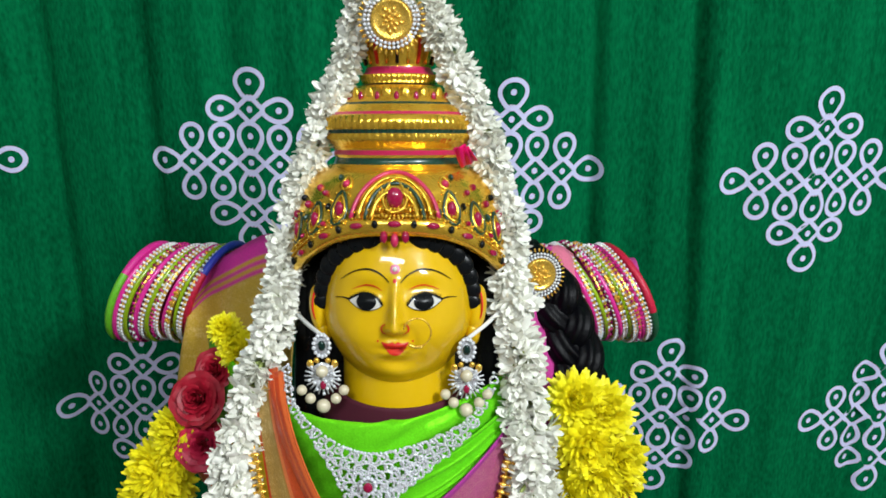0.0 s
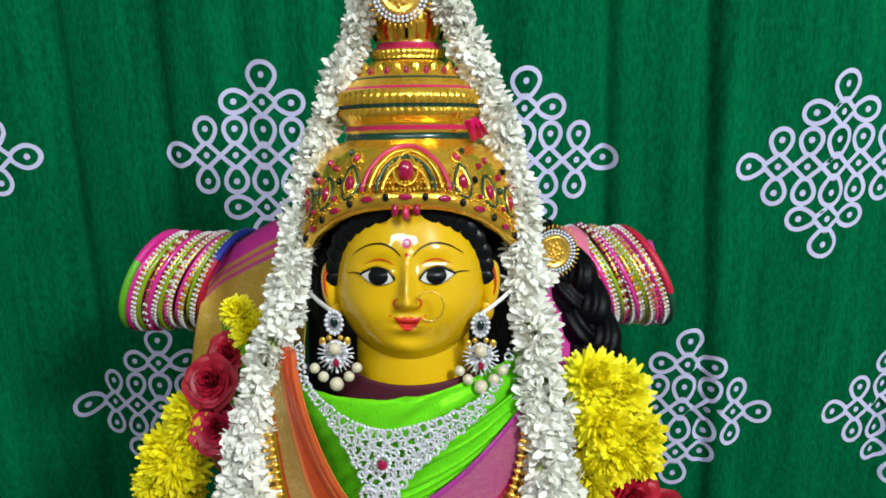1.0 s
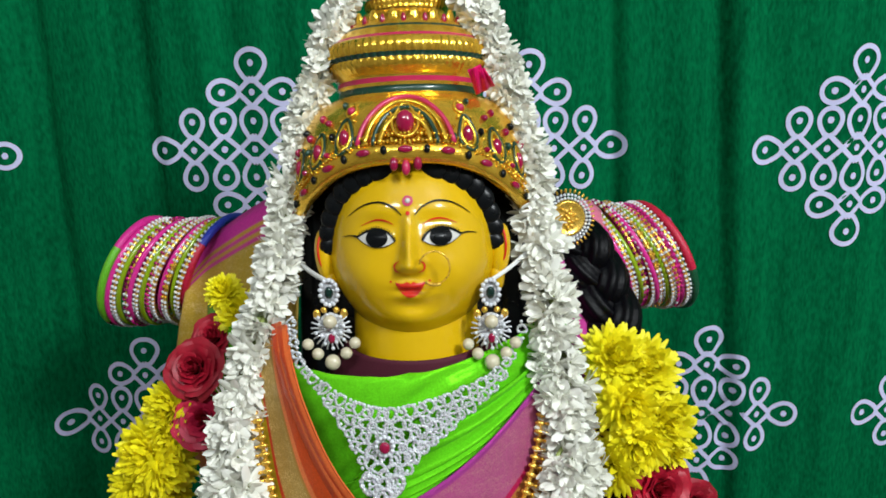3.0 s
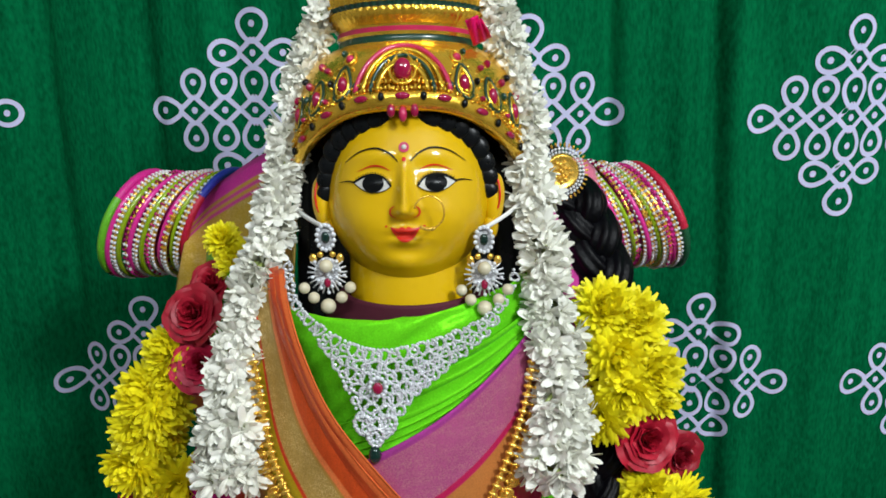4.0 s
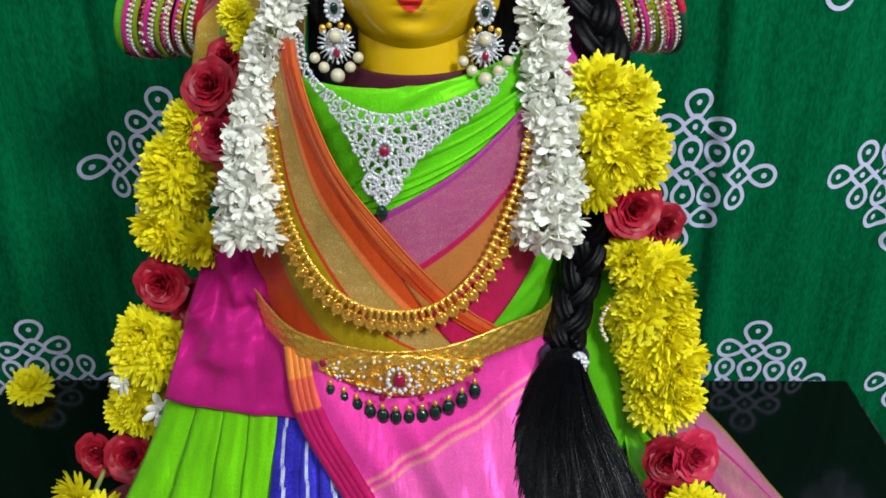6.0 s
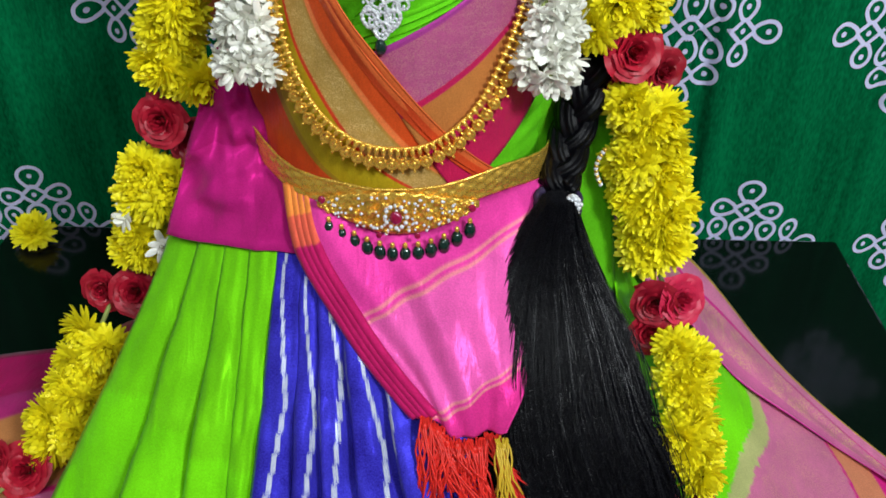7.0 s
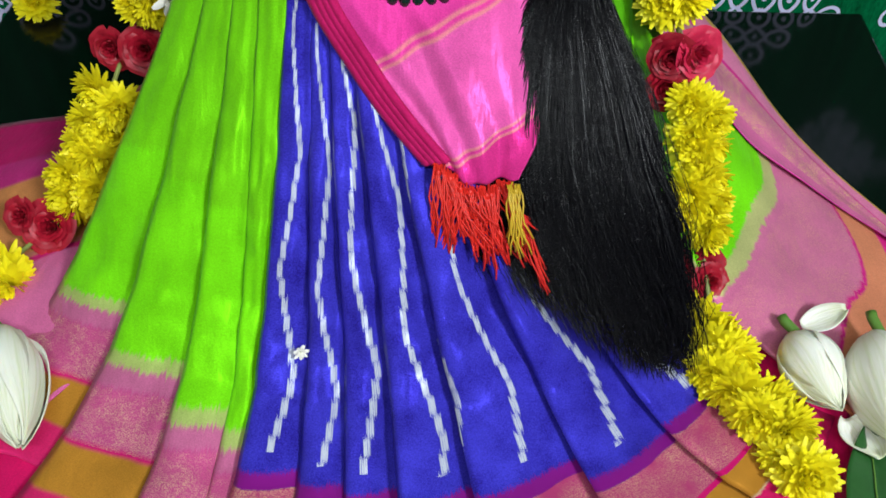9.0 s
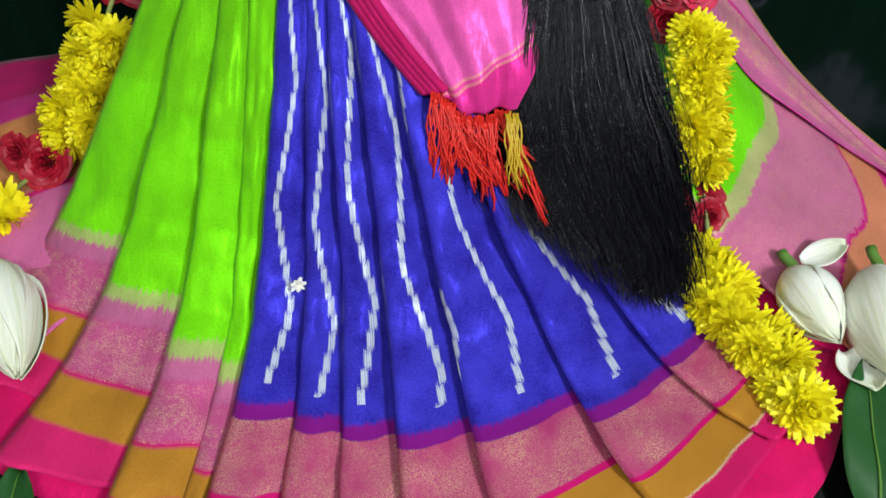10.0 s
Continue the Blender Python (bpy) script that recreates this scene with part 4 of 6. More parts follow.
# face
N, R = 72, 44
rows = []
for i in range(R + 1):
    rho = (i / R) ** 0.85
    ring = []
    for j in range(N):
        a = 2 * math.pi * j / N
        hh = face_h(math.sin(a) > 0) * math.sin(a) * rho
        x = FW * (1 - 0.15 * max(0, -hh) / face_h(False)) * math.cos(a) * rho
        ring.append(bm.verts.new((x, face_y(x, HC + hh), HC + hh)))
        if i == 0:
            break
    rows.append(ring)
for j in range(N):
    bm.faces.new((rows[0][0], rows[1][j], rows[1][(j + 1) % N]))
for i in range(1, R):
    for j in range(N):
        bm.faces.new((rows[i][j], rows[i + 1][j], rows[i + 1][(j + 1) % N], rows[i][(j + 1) % N]))
# neck
lathe(bm, [(0.0325, -0.100), (0.0320, -0.062), (0.0315, -0.050), (0.0315, -0.02)], 40, Matrix.Translation((0, -0.012, 0)), 0.95)
# hair behind the face
lathe(bm, [(0.040, -0.125), (0.058, -0.105), (0.0605, -0.070), (0.0595, -0.03), (0.057, 0.0), (0.0545, 0.02)], 48, Matrix.Translation((0, 0.018, 0)), 0.68, slots=[2] * 6)
# crown: beaded and ribbed turnings
WAVES = lambda a, h: (0.016 * math.sin(a * 66) if 0.084 < h < 0.0975 else 0.022 * math.sin(a * 44) if 0.117 < h < 0.1206 else 0.02 * abs(math.sin(a * 9)) if 0.1045 < h < 0.112 else 0.0)


ring_slots = [1] * (len(CROWN) - 1)
for i, s in ((8, "green"), (10, "pink"), (15, "green"), (19, "pink"), (21, "green"), (24, "black"), (27, "pink"), (28, "pink")):
    ring_slots[i] = SLOT[s]
rs = lathe(bm, CROWN, 264, None, 0.93, ring_slots, WAVES)
for ring in rs[:4]:
    for v in ring:
        lift = RISE * max(0.0, 1 - abs(v.co.x / 0.0627) ** 2.8) if v.co.y < 0 else 0.0
        k = {0: 1.0, 1: 1.0, 2: 0.9, 3: 0.5}[rs.index(ring)]
        v.co.z += lift * k
inner = [bm.verts.new(v.co * 0.93 + Vector((0, 0, 0.002))) for v in rs[0]]
for j in range(264):
    bm.faces.new((rs[0][j], inner[j], inner[(j + 1) % 264], rs[0][(j + 1) % 264])).material_index = 1


def on_face(x, h, lift=0.0004):
    return Vector((x, face_y(x, h) - lift, h))


def on_crown(a, h, lift=0.0):
    up = RISE * max(0.0, 1 - abs(math.sin(a) * 0.98) ** 2.8) if math.cos(a) > 0 else 0.0
    keys = [(b + up * k, r_) for (r_, b), k in zip(CROWN, (1.0, 1.0, 0.9, 0.5))]
    keys += [(b, r_) for r_, b in CROWN[4:] if b > keys[-1][0] + 0.0005]
    r = graph(keys, h) + lift
    return Vector((r * math.sin(a), -r * 0.93 * math.cos(a), h))


def ribbon(pts, width, slot, surf, lift=0.0005):
    """A painted stroke laid on a surface; width may taper."""
    n = len(pts)
    rows = []
    for i, p in enumerate(pts):
        a, b = pts[max(i - 1, 0)], pts[min(i + 1, n - 1)]
        d = (Vector(b) - Vector(a)).normalized()
        w = width(i / (n - 1)) if callable(width) else width
        rows.append((bm.verts.new(surf(p[0] - d[1] * w, p[1] + d[0] * w, lift)), bm.verts.new(surf(p[0] + d[1] * w, p[1] - d[0] * w, lift))))
    for r0, r1 in zip(rows, rows[1:]):
        bm.faces.new((r0[0], r0[1], r1[1], r1[0])).material_index = slot


def patch(outline, slot, surf, lift=0.0004, rings=6):
    """A filled painted shape laid on a surface."""
    cx, ch = sum(p[0] for p in outline) / len(outline), sum(p[1] for p in outline) / len(outline)
    rr = [[bm.verts.new(surf(cx + (x - cx) * k / rings, ch + (h - ch) * k / rings, lift)) for x, h in outline] for k in range(1, rings + 1)]
    c = bm.verts.new(surf(cx, ch, lift))
    n = len(outline)
    for j in range(n):
        bm.faces.new((c, rr[0][j], rr[0][(j + 1) % n])).material_index = slot
        for a, b in zip(rr, rr[1:]):
            bm.faces.new((a[j], b[j], b[(j + 1) % n], a[(j + 1) % n])).material_index = slot


curve = lambda pts, n: [tuple(spline(pts, i / n))[:2] for i in range(n + 1)]
V2 = lambda pts: [(x, h, 0) for x, h in pts]
for s in (-1, 1):
    m = lambda pts, s=s: V2([(s * x, h) for x, h in pts])
    # eye: white, iris, lids, lashes
    up = curve(m([(0.0062, 0.0012), (0.0095, 0.0052), (0.0150, 0.0070), (0.0200, 0.0058), (0.0245, 0.0034)]), 18)
    lo = curve(m([(0.0245, 0.0034), (0.0200, 0.0000), (0.0150, -0.0016), (0.0097, -0.0008), (0.0062, 0.0012)]), 18)
    patch(up + lo[1:-1], SLOT["white"], on_face, 0.0004)
    patch([(s * 0.0148 + 0.0052 * math.cos(t), 0.0028 + 0.0043 * math.sin(t)) for t in (2 * math.pi * i / 24 for i in range(24))], SLOT["black"], on_face, 0.0007)
    ribbon(up, 0.00050, SLOT["black"], on_face, 0.0009)
    ribbon(lo, 0.00018, SLOT["black"], on_face, 0.0009)
    ribbon(curve(m([(0.0240, 0.0036), (0.0275, 0.0042), (0.0320, 0.0036)]), 8), lambda t: 0.0004 * (1 - t) + 0.0001, SLOT["black"], on_face, 0.0009)
    for i in range(1, 17):
        x, h = up[i]
        ribbon([(x, h), (x + s * (x * s - 0.0148) * 0.05, h + 0.0013)], 0.00020, SLOT["black"], on_face, 0.0009)
    ribbon(curve(m([(0.0068, 0.0086), (0.0108, 0.0106), (0.0158, 0.0110), (0.0225, 0.0086)]), 16), lambda t: 0.00032 * math.sin(math.pi * t) + 0.00008, SLOT["red"], on_face, 0.0006)
    # brow
    ribbon(curve(m([(0.0030, 0.0128), (0.0070, 0.0168), (0.0135, 0.0193), (0.0215, 0.0178), (0.0290, 0.0130)]), 24), lambda t: 0.00034 * math.sin(math.pi * min(1, t * 0.9 + 0.1)) + 0.00010, SLOT["black"], on_face, 0.0006)
    # nostril line
    ribbon(curve(m([(0.0046, -0.0078), (0.0068, -0.0096), (0.0066, -0.0122), (0.0042, -0.0134)]), 12), lambda t: 0.00034 * math.sin(math.pi * t) + 0.0001, SLOT["red"], on_face, 0.0009)
    # ear
    blob(bm, (s * 0.0428, -0.026, -0.0065), 0.0054, 0.007, 0.0138, Matrix.Rotation(s * 0.12, 3, "Y"), 16, 12, 0)
    blob(bm, (s * 0.0408, -0.026, -0.019), 0.0042, 0.006, 0.0075, None, 12, 8, 0)
    tube(bm, [(s * (0.0430 + 0.0026 * math.sin(t)), -0.0332 + 0.0016 * abs(math.cos(t)), -0.003 + 0.0085 * math.cos(t)) for t in (0.15 * i for i in range(4, 19))], 0.0006, 5, SLOT["red"])
    # curls along the hairline
    for x, h, rad in ((0.0112, 0.0322, 0.0048), (0.0168, 0.0312, 0.0058), (0.0228, 0.0282, 0.0058), (0.0283, 0.0238, 0.0056), (0.0330, 0.0180, 0.0054), (0.0362, 0.0112, 0.0050), (0.0382, 0.0040, 0.0046), (0.0392, -0.0030, 0.0040)):
        q = on_face(s * x, h, 0.0)
        blob(bm, (q.x + s * 0.0010, q.y + 0.0004, q.z + 0.0022), rad * 1.35, 0.0026, rad * 1.12, Matrix.Rotation(s * 0.7, 3, "Y"), 20, 10, SLOT["black"])
# hair falling on both sides of the neck
for s in (-1, 1):
    tube(bm, [(s * (0.0475 + 0.003 * i / 10), 0.000 + 0.006 * i / 10, 0.022 - 0.125 * i / 10) for i in range(11)], lambda t: 0.0115 + 0.002 * t, 36, SLOT["black"], ridge=0.05)
# lips
up = curve(V2([(-0.0072, -0.0178), (-0.0036, -0.0184), (-0.0014, -0.0177), (0, -0.0185), (0.0014, -0.0177), (0.0036, -0.0184), (0.0072, -0.0178)]), 24)
lo = curve(V2([(0.0072, -0.0178), (0.0040, -0.0230), (0, -0.0250), (-0.0040, -0.0230), (-0.0072, -0.0178)]), 24)
patch(up + lo[1:-1], SLOT["red"], on_face, 0.0004)
ribbon(curve(V2([(-0.0072, -0.0178), (-0.003, -0.0206), (0, -0.0204), (0.003, -0.0206), (0.0072, -0.0178)]), 20), 0.00010, SLOT["ruby"], on_face, 0.0007)
for s in (-1, 1):
    patch([(s * 0.0090 + 0.0006 * math.cos(t), -0.0174 + 0.0005 * math.sin(t)) for t in (0.6283 * i for i in range(10))], SLOT["red"], on_face, 0.0005, 2)
# forehead mark
patch([(0.0025 * math.cos(t), 0.0195 + 0.0025 * math.sin(t)) for t in (2 * math.pi * i / 20 for i in range(20))], SLOT["pink"], on_face, 0.0006, 3)
blob(bm, on_face(0, 0.0195, 0.0008), 0.0013, 0.0008, 0.0013, None, 10, 6, SLOT["white"])
patch([(0.0010 * math.cos(t), 0.0138 + 0.0010 * math.sin(t)) for t in (2 * math.pi * i / 14 for i in range(14))], SLOT["red"], on_face, 0.0006, 2)


# crown jewels
def gem(a, h, w, tall, slot, rim=1, deep=0.0022, rimslot=1):
    p = on_crown(a, h, 0.0006)
    turn = Matrix.Rotation(a, 3, "Z")
    blob(bm, p, w, deep, tall, turn, 14, 8, SLOT["ruby" if slot == "red" else slot])
    if rim:
        for k, (grow, rs_, sl) in enumerate(((1.35, 0.0009, 1), (1.8, 0.0007, SLOT["green"] if rim > 1 else 1))[:2 if rim > 1 else 1]):
            pts = []
            for i in range(20):
                t = 2 * math.pi * i / 20
                hh = tall * grow * math.cos(t) * (1.25 if math.cos(t) > 0 else 1)
                pts.append(on_crown(a + w * grow * math.sin(t) * (1 - 0.35 * max(0, math.cos(t))) / crown_r(h), h + hh, 0.0006))
            tube(bm, pts, rs_, 6, sl, closed=True)


gem(0.0, 0.0560, 0.0044, 0.0054, "red", 1, 0.0035)
for k, (w, t, sl, rad) in enumerate(((0.0105, 0.0135, "gold", 0.0013), (0.0135, 0.0175, "green", 0.0010), (0.0170, 0.0205, "gold", 0.0012), (0.0205, 0.0230, "pink", 0.0012))):
    pts = []
    for i in range(25):
        f = i / 24 * 2 - 1
        pts.append(on_crown(w / 0.054 * math.copysign(abs(math.sin(f * 1.57)) ** 0.8, f), 0.0455 + t * (1 - abs(f) ** 1.7), 0.0005))
    tube(bm, pts, rad, 6, SLOT[sl])
for k in range(26):
    t = 2 * math.pi * k / 26
    p = on_crown(0.0085 * math.sin(t) / 0.054, 0.0550 + 0.0095 * math.cos(t), 0.0008)
    blob(bm, p, 0.0008, 0.0008, 0.0008, None, 6, 4, 1)
for s in (-1, 1):
    gem(s * 0.53, 0.0495, 0.0026, 0.0042, "red", 2)
    gem(s * 0.80, 0.0435, 0.0026, 0.0042, "red", 2)
    gem(s * 1.08, 0.0370, 0.0022, 0.0042, "red", 2)
    gem(s * 0.52, 0.0625, 0.0020, 0.0020, "pink", 1)
    gem(s * 0.74, 0.0575, 0.0016, 0.0016, "red", 0)
    gem(s * 0.98, 0.0510, 0.0014, 0.0020, "red", 0)
    for a, h, w, t, sl in ((0.40, 0.0480, 0.0012, 0.0022, "green"), (0.66, 0.0505, 0.0012, 0.0020, "black"), (0.66, 0.0420, 0.0011, 0.0014, "red"), (0.94, 0.0440, 0.0012, 0.0020, "green"), (0.93, 0.0345, 0.0011, 0.0014, "red"), (1.18, 0.0450, 0.0013, 0.0022, "red"), (0.62, 0.0655, 0.0011, 0.0018, "green"), (0.86, 0.0600, 0.0011, 0.0020, "red"), (1.10, 0.0540, 0.0011, 0.0018, "black")):
        gem(s * a, h, w, t, sl, 0)
    for k, (a, h) in enumerate(((0.53, 0.0495), (0.80, 0.0435), (1.08, 0.0370))):
        for i in range(9):
            t = 2.4 + 4.5 * i / 8 - 1.4
            blob(bm, on_crown(s * a + 0.0075 * math.cos(t) / 0.058, h + 0.0095 * math.sin(t), 0.0004), 0.0010, 0.0008, 0.0010, None, 6, 4, 1)
    gem(s * 1.25, 0.0400, 0.0014, 0.0040, "red", 0)
    gem(s * 0.09, 0.0362, 0.0020, 0.0032, "red", 0)


def rim_h(a, up):
    return 0.0075 + up + RISE * (1 - abs(math.sin(a)) ** 2.8)


for up, rad, step in ((0.0085, 0.0008, 0), (0.0118, 0.0009, 1)):
    for i in range(-46, 47):
        a = i * 0.033
        blob(bm, on_crown(a, rim_h(a, up), 0.0006), rad, rad, rad, None, 6, 4, 1)
for i in range(-9, 10):
    a = i * 0.16
    p = on_crown(a, rim_h(a, 0.0045), 0.0008)
    blob(bm, p, 0.0036 if i % 2 == 0 else 0.0016, 0.0012, 0.0017 if i % 2 == 0 else 0.0021, Matrix.Rotation(a, 3, "Z") @ Matrix.Rotation(0.35 * math.sin(a), 3, "Y"), 10, 6, SLOT["ruby" if i % 2 == 0 else "black"])
gem(0.0, 0.0345, 0.0020, 0.0036, "pink", 0)
# petals on the upper turnings
for i in range(18):
    a = 2 * math.pi * i / 18
    blob(bm, on_crown(a, 0.1075, 0.0), 0.0015, 0.0012, 0.0032, Matrix.Rotation(a, 3, "Z"), 8, 6, SLOT["ruby"])
    blob(bm, on_crown(a + 0.17, 0.1085, 0.0002), 0.0030, 0.0012, 0.0050, Matrix.Rotation(a + 0.17, 3, "Z"), 8, 6, 1)
for i in range(20):
    a = 2 * math.pi * i / 20
    tube(bm, [on_crown(a, 0.126 + 0.0035 * k, 0.0002) for k in range(5)], 0.0010, 5, SLOT[("black", "gold", "red", "gold")[i % 4]])
statue = finish("statue", bm, [M_FACE, M_GOLD, M_LACQUER, M_RED, M_DGREEN, M_WHITE, M_PINKPAINT, M_RUBY])
statue.matrix_world = BODY
tagged(statue, "painted yellow deity statue with a tall embossed gold crown", "statue")

# ---------------------------------------------------------------- flowers
def petal(bm, length, width, bend, m, slot=0, cup=0.25, seg=3, tip=0.15, across=(-1, 0, 1)):
    """A thin curved petal with a raised keel, growing along +z of m."""
    rows = []
    for i in range(seg + 1):
        f = i / seg
        w = width * (math.sin(math.pi * (0.12 + 0.80 * f)) ** 0.8) * (1 if f < 1 else tip / 0.3) if len(across) == 3 else width * (0.35 + 0.65 * math.sin(math.pi * min(1.0, 0.08 + 0.80 * f))) * (1 if f < 1 else 0.55)
        a = bend * f
        z, y = length * f * math.cos(a * 0.6), length * f * math.sin(a)
        rows.append([bm.verts.new(m @ Vector((s * w, y + cup * w * s * s, z))) for s in across])
    for a, b in zip(rows, rows[1:]):
        for k in range(len(across) - 1):
            bm.faces.new((a[k], a[k + 1], b[k + 1], b[k])).material_index = slot


def mesh_of(name, bm, materials):
    me = bpy.data.meshes.new(name)
    bm.to_mesh(me)
    bm.free()
    for m in materials:
        me.materials.append(m)
    me.polygons.foreach_set("use_smooth", [True] * len(me.polygons))
    return me


def jasmine_mesh(seed):
    """A double jasmine: an open whorl, a closer inner whorl, and a pale tube."""
    r = random.Random(seed)
    bm = bmesh.new()
    tube(bm, [(0, 0, -0.007), (0.0003, 0, -0.002), (0, 0, 0.0010)], lambda t: 0.0009 + 0.0004 * t, 6, 1)
    for n, lean, long_ in ((7, r.uniform(0.75, 1.15), 0.0092), (4, r.uniform(0.25, 0.45), 0.0080)):
        for i in range(n):
            m = Matrix.Rotation(6.283 * i / n + r.uniform(-0.2, 0.2), 4, "Z") @ Matrix.Rotation(-(lean + r.uniform(-0.18, 0.18)), 4, "X")
            petal(bm, long_ * r.uniform(0.9, 1.12), r.uniform(0.0018, 0.0023), r.uniform(-0.15, 0.35), m, 0, 0.22, 5, 0.17, (-1, -0.5, 0, 0.5, 1))
    return mesh_of("jasmine_flower", bm, [M_JASMINE, M_STALK])


def mum_mesh(seed):
    r = random.Random(seed)
    bm = bmesh.new()
    blob(bm, (0, 0, -0.004), 0.006, 0.006, 0.005, None, 8, 5, 1)
    n = 210
    for i in range(n):
        f = (i + 0.5) / n
        tilt = 1.95 * f ** 0.62
        m = Matrix.Translation((0, 0, 0.0)) @ Matrix.Rotation(2.39996 * i + r.uniform(-0.15, 0.15), 4, "Z") @ Matrix.Rotation(-(tilt + r.uniform(-0.12, 0.12)), 4, "X") @ Matrix.Translation((0, 0, 0.003))
        petal(bm, (0.010 + 0.0075 * f) * r.uniform(0.8, 1.15), r.uniform(0.0020, 0.0027), r.uniform(-0.9, 0.2) * (1 - f), m, 0, 0.35, 4, 0.26)
    return mesh_of("chrysanthemum", bm, [M_MUM, M_CALYX])


def rose_mesh(seed, material):
    r = random.Random(seed)
    bm = bmesh.new()
    blob(bm, (0, 0, -0.009), 0.005, 0.005, 0.005, None, 8, 5, 1)
    for i in range(22):
        f = i / 21
        rad = 0.0015 + 0.0125 * f ** 1.1
        lean = 0.05 + 0.68 * f ** 1.8
        a0 = 2.39996 * i + r.uniform(-0.2, 0.2)
        span = 1.9 - 0.75 * f
        hh = 0.0145 - 0.004 * f
        g = []
        for p in range(9):
            u = p / 8 * 2 - 1
            col = []
            for q in range(6):
                v = q / 5
                w = (1 - 0.45 * abs(u) ** 3 * v)
                out = rad * (0.45 + 0.55 * v ** 0.6) + hh * v * math.sin(lean) * 0.75
                curl = 0.0022 * f * max(0, v - 0.65) / 0.35
                ang = a0 + span * u * (0.4 + 0.6 * math.sin(math.pi * (0.12 + 0.6 * v)))
                z = -0.007 + hh * v * math.cos(lean * 0.8) * w - curl * 1.4 + 0.0011 * math.sin(u * 7 + i * 1.7) * v - 0.001 * (1 - f)
                out += curl * 1.5 + 0.0004 * math.sin(u * 9 + i * 2) * v
                col.append(bm.verts.new((out * math.cos(ang), out * math.sin(ang), z)))
            g.append(col)
        for p in range(8):
            for q in range(5):
                bm.faces.new((g[p][q], g[p + 1][q], g[p + 1][q + 1], g[p][q + 1]))
    return mesh_of("rose", bm, [material, M_CALYX])


JASMINE = [jasmine_mesh(k) for k in range(6)]
MUMS = [mum_mesh(10 + k) for k in range(4)]
ROSES = [rose_mesh(30, M_ROSE), rose_mesh(31, M_ROSE), rose_mesh(32, M_ROSE_PINK)]


def facing(p, d, roll=0.0, scale=1.0):
    return Matrix.Translation(p) @ Vector(d).normalized().to_track_quat("Z", "Y").to_matrix().to_4x4() @ Matrix.Rotation(roll, 4, "Z") @ Matrix.Scale(scale, 4)


def jasmine_garland(path, wide, seed, label):
    r = random.Random(seed)
    g = thing("jasmine_garland", label, "garland", "jasmine strands")
    bm = bmesh.new()
    tube(bm, [spline(path, i / 40) + Vector((0, 0.004, 0)) for i in range(41)], 0.0015, 6)
    part("string", bm, M_STALK, g, "green thread")
    # pale filler tube added so that no dark gaps show between flowers
    bm = bmesh.new()
    tube(bm, [spline(path, i / 60) + Vector((0, 0.004, 0)) for i in range(61)], lambda t: wide(t) * (0.42 + 0.08 * math.sin(t * 70)), 10, flat=0.7)
    part("bud_core", bm, M_CORE, g, "pale tube added inside to hide dark gaps")
    n = 50
    for i in range(n):
        s = (i + 0.5) / n
        c, d = spline(path, s), (spline(path, min(1, s + 0.02)) - spline(path, max(0, s - 0.02))).normalized()
        side = d.cross(Vector((0, -1, 0))).normalized()
        front = side.cross(d).normalized()
        if front.y > 0:
            front = -front
        w = wide(s) * (1 + 0.22 * math.sin(s * 58 + seed) + r.uniform(-0.12, 0.12))
        for j in range(5):
            a = -1.9 + 3.8 * (j + r.uniform(0.1, 0.9)) / 5
            out = (front * math.cos(a) + side * math.sin(a)).normalized()
            way = out + d * r.uniform(-0.3, 1.1) + Vector((r.uniform(-0.3, 0.3), r.uniform(-0.3, 0.3), r.uniform(-0.3, 0.3)))
            p = c + out * w * r.uniform(0.30, 0.55) + d * r.uniform(-0.003, 0.003)
            shared("jasmine_flower", r.choice(JASMINE), g, facing(p, way, r.uniform(0, 6), r.uniform(0.95, 1.30) * (0.74 + 0.38 * s ** 1.5)))
    return g


J_LEFT = [(-0.040, 0.48, 0.612), (-0.045, 0.486, 0.6), (-0.054, 0.488, 0.571), (-0.066, 0.484, 0.545), (-0.076, 0.480, 0.517), (-0.083, 0.472, 0.49), (-0.088, 0.461, 0.463), (-0.094, 0.449, 0.435), (-0.103, 0.437, 0.407), (-0.111, 0.428, 0.379), (-0.115, 0.42, 0.352), (-0.116, 0.413, 0.33), (-0.117, 0.411, 0.318)]
J_RIGHT = [(-0.012, 0.480, 0.612), (-0.004, 0.486, 0.600), (0.008, 0.486, 0.571), (0.020, 0.482, 0.545), (0.029, 0.477, 0.514), (0.035, 0.469, 0.483), (0.039, 0.459, 0.453), (0.043, 0.447, 0.421), (0.046, 0.437, 0.389), (0.050, 0.428, 0.357), (0.050, 0.420, 0.335), (0.045, 0.416, 0.314)]
jasmine_garland(J_LEFT, lambda s: 0.0068 + 0.0122 * s ** 2, 1, "white jasmine strand hanging beside the statue's face")
jasmine_garland(J_RIGHT, lambda s: 0.0085 + 0.0125 * s ** 2, 2, "white jasmine strand falling from the crown to the chest")


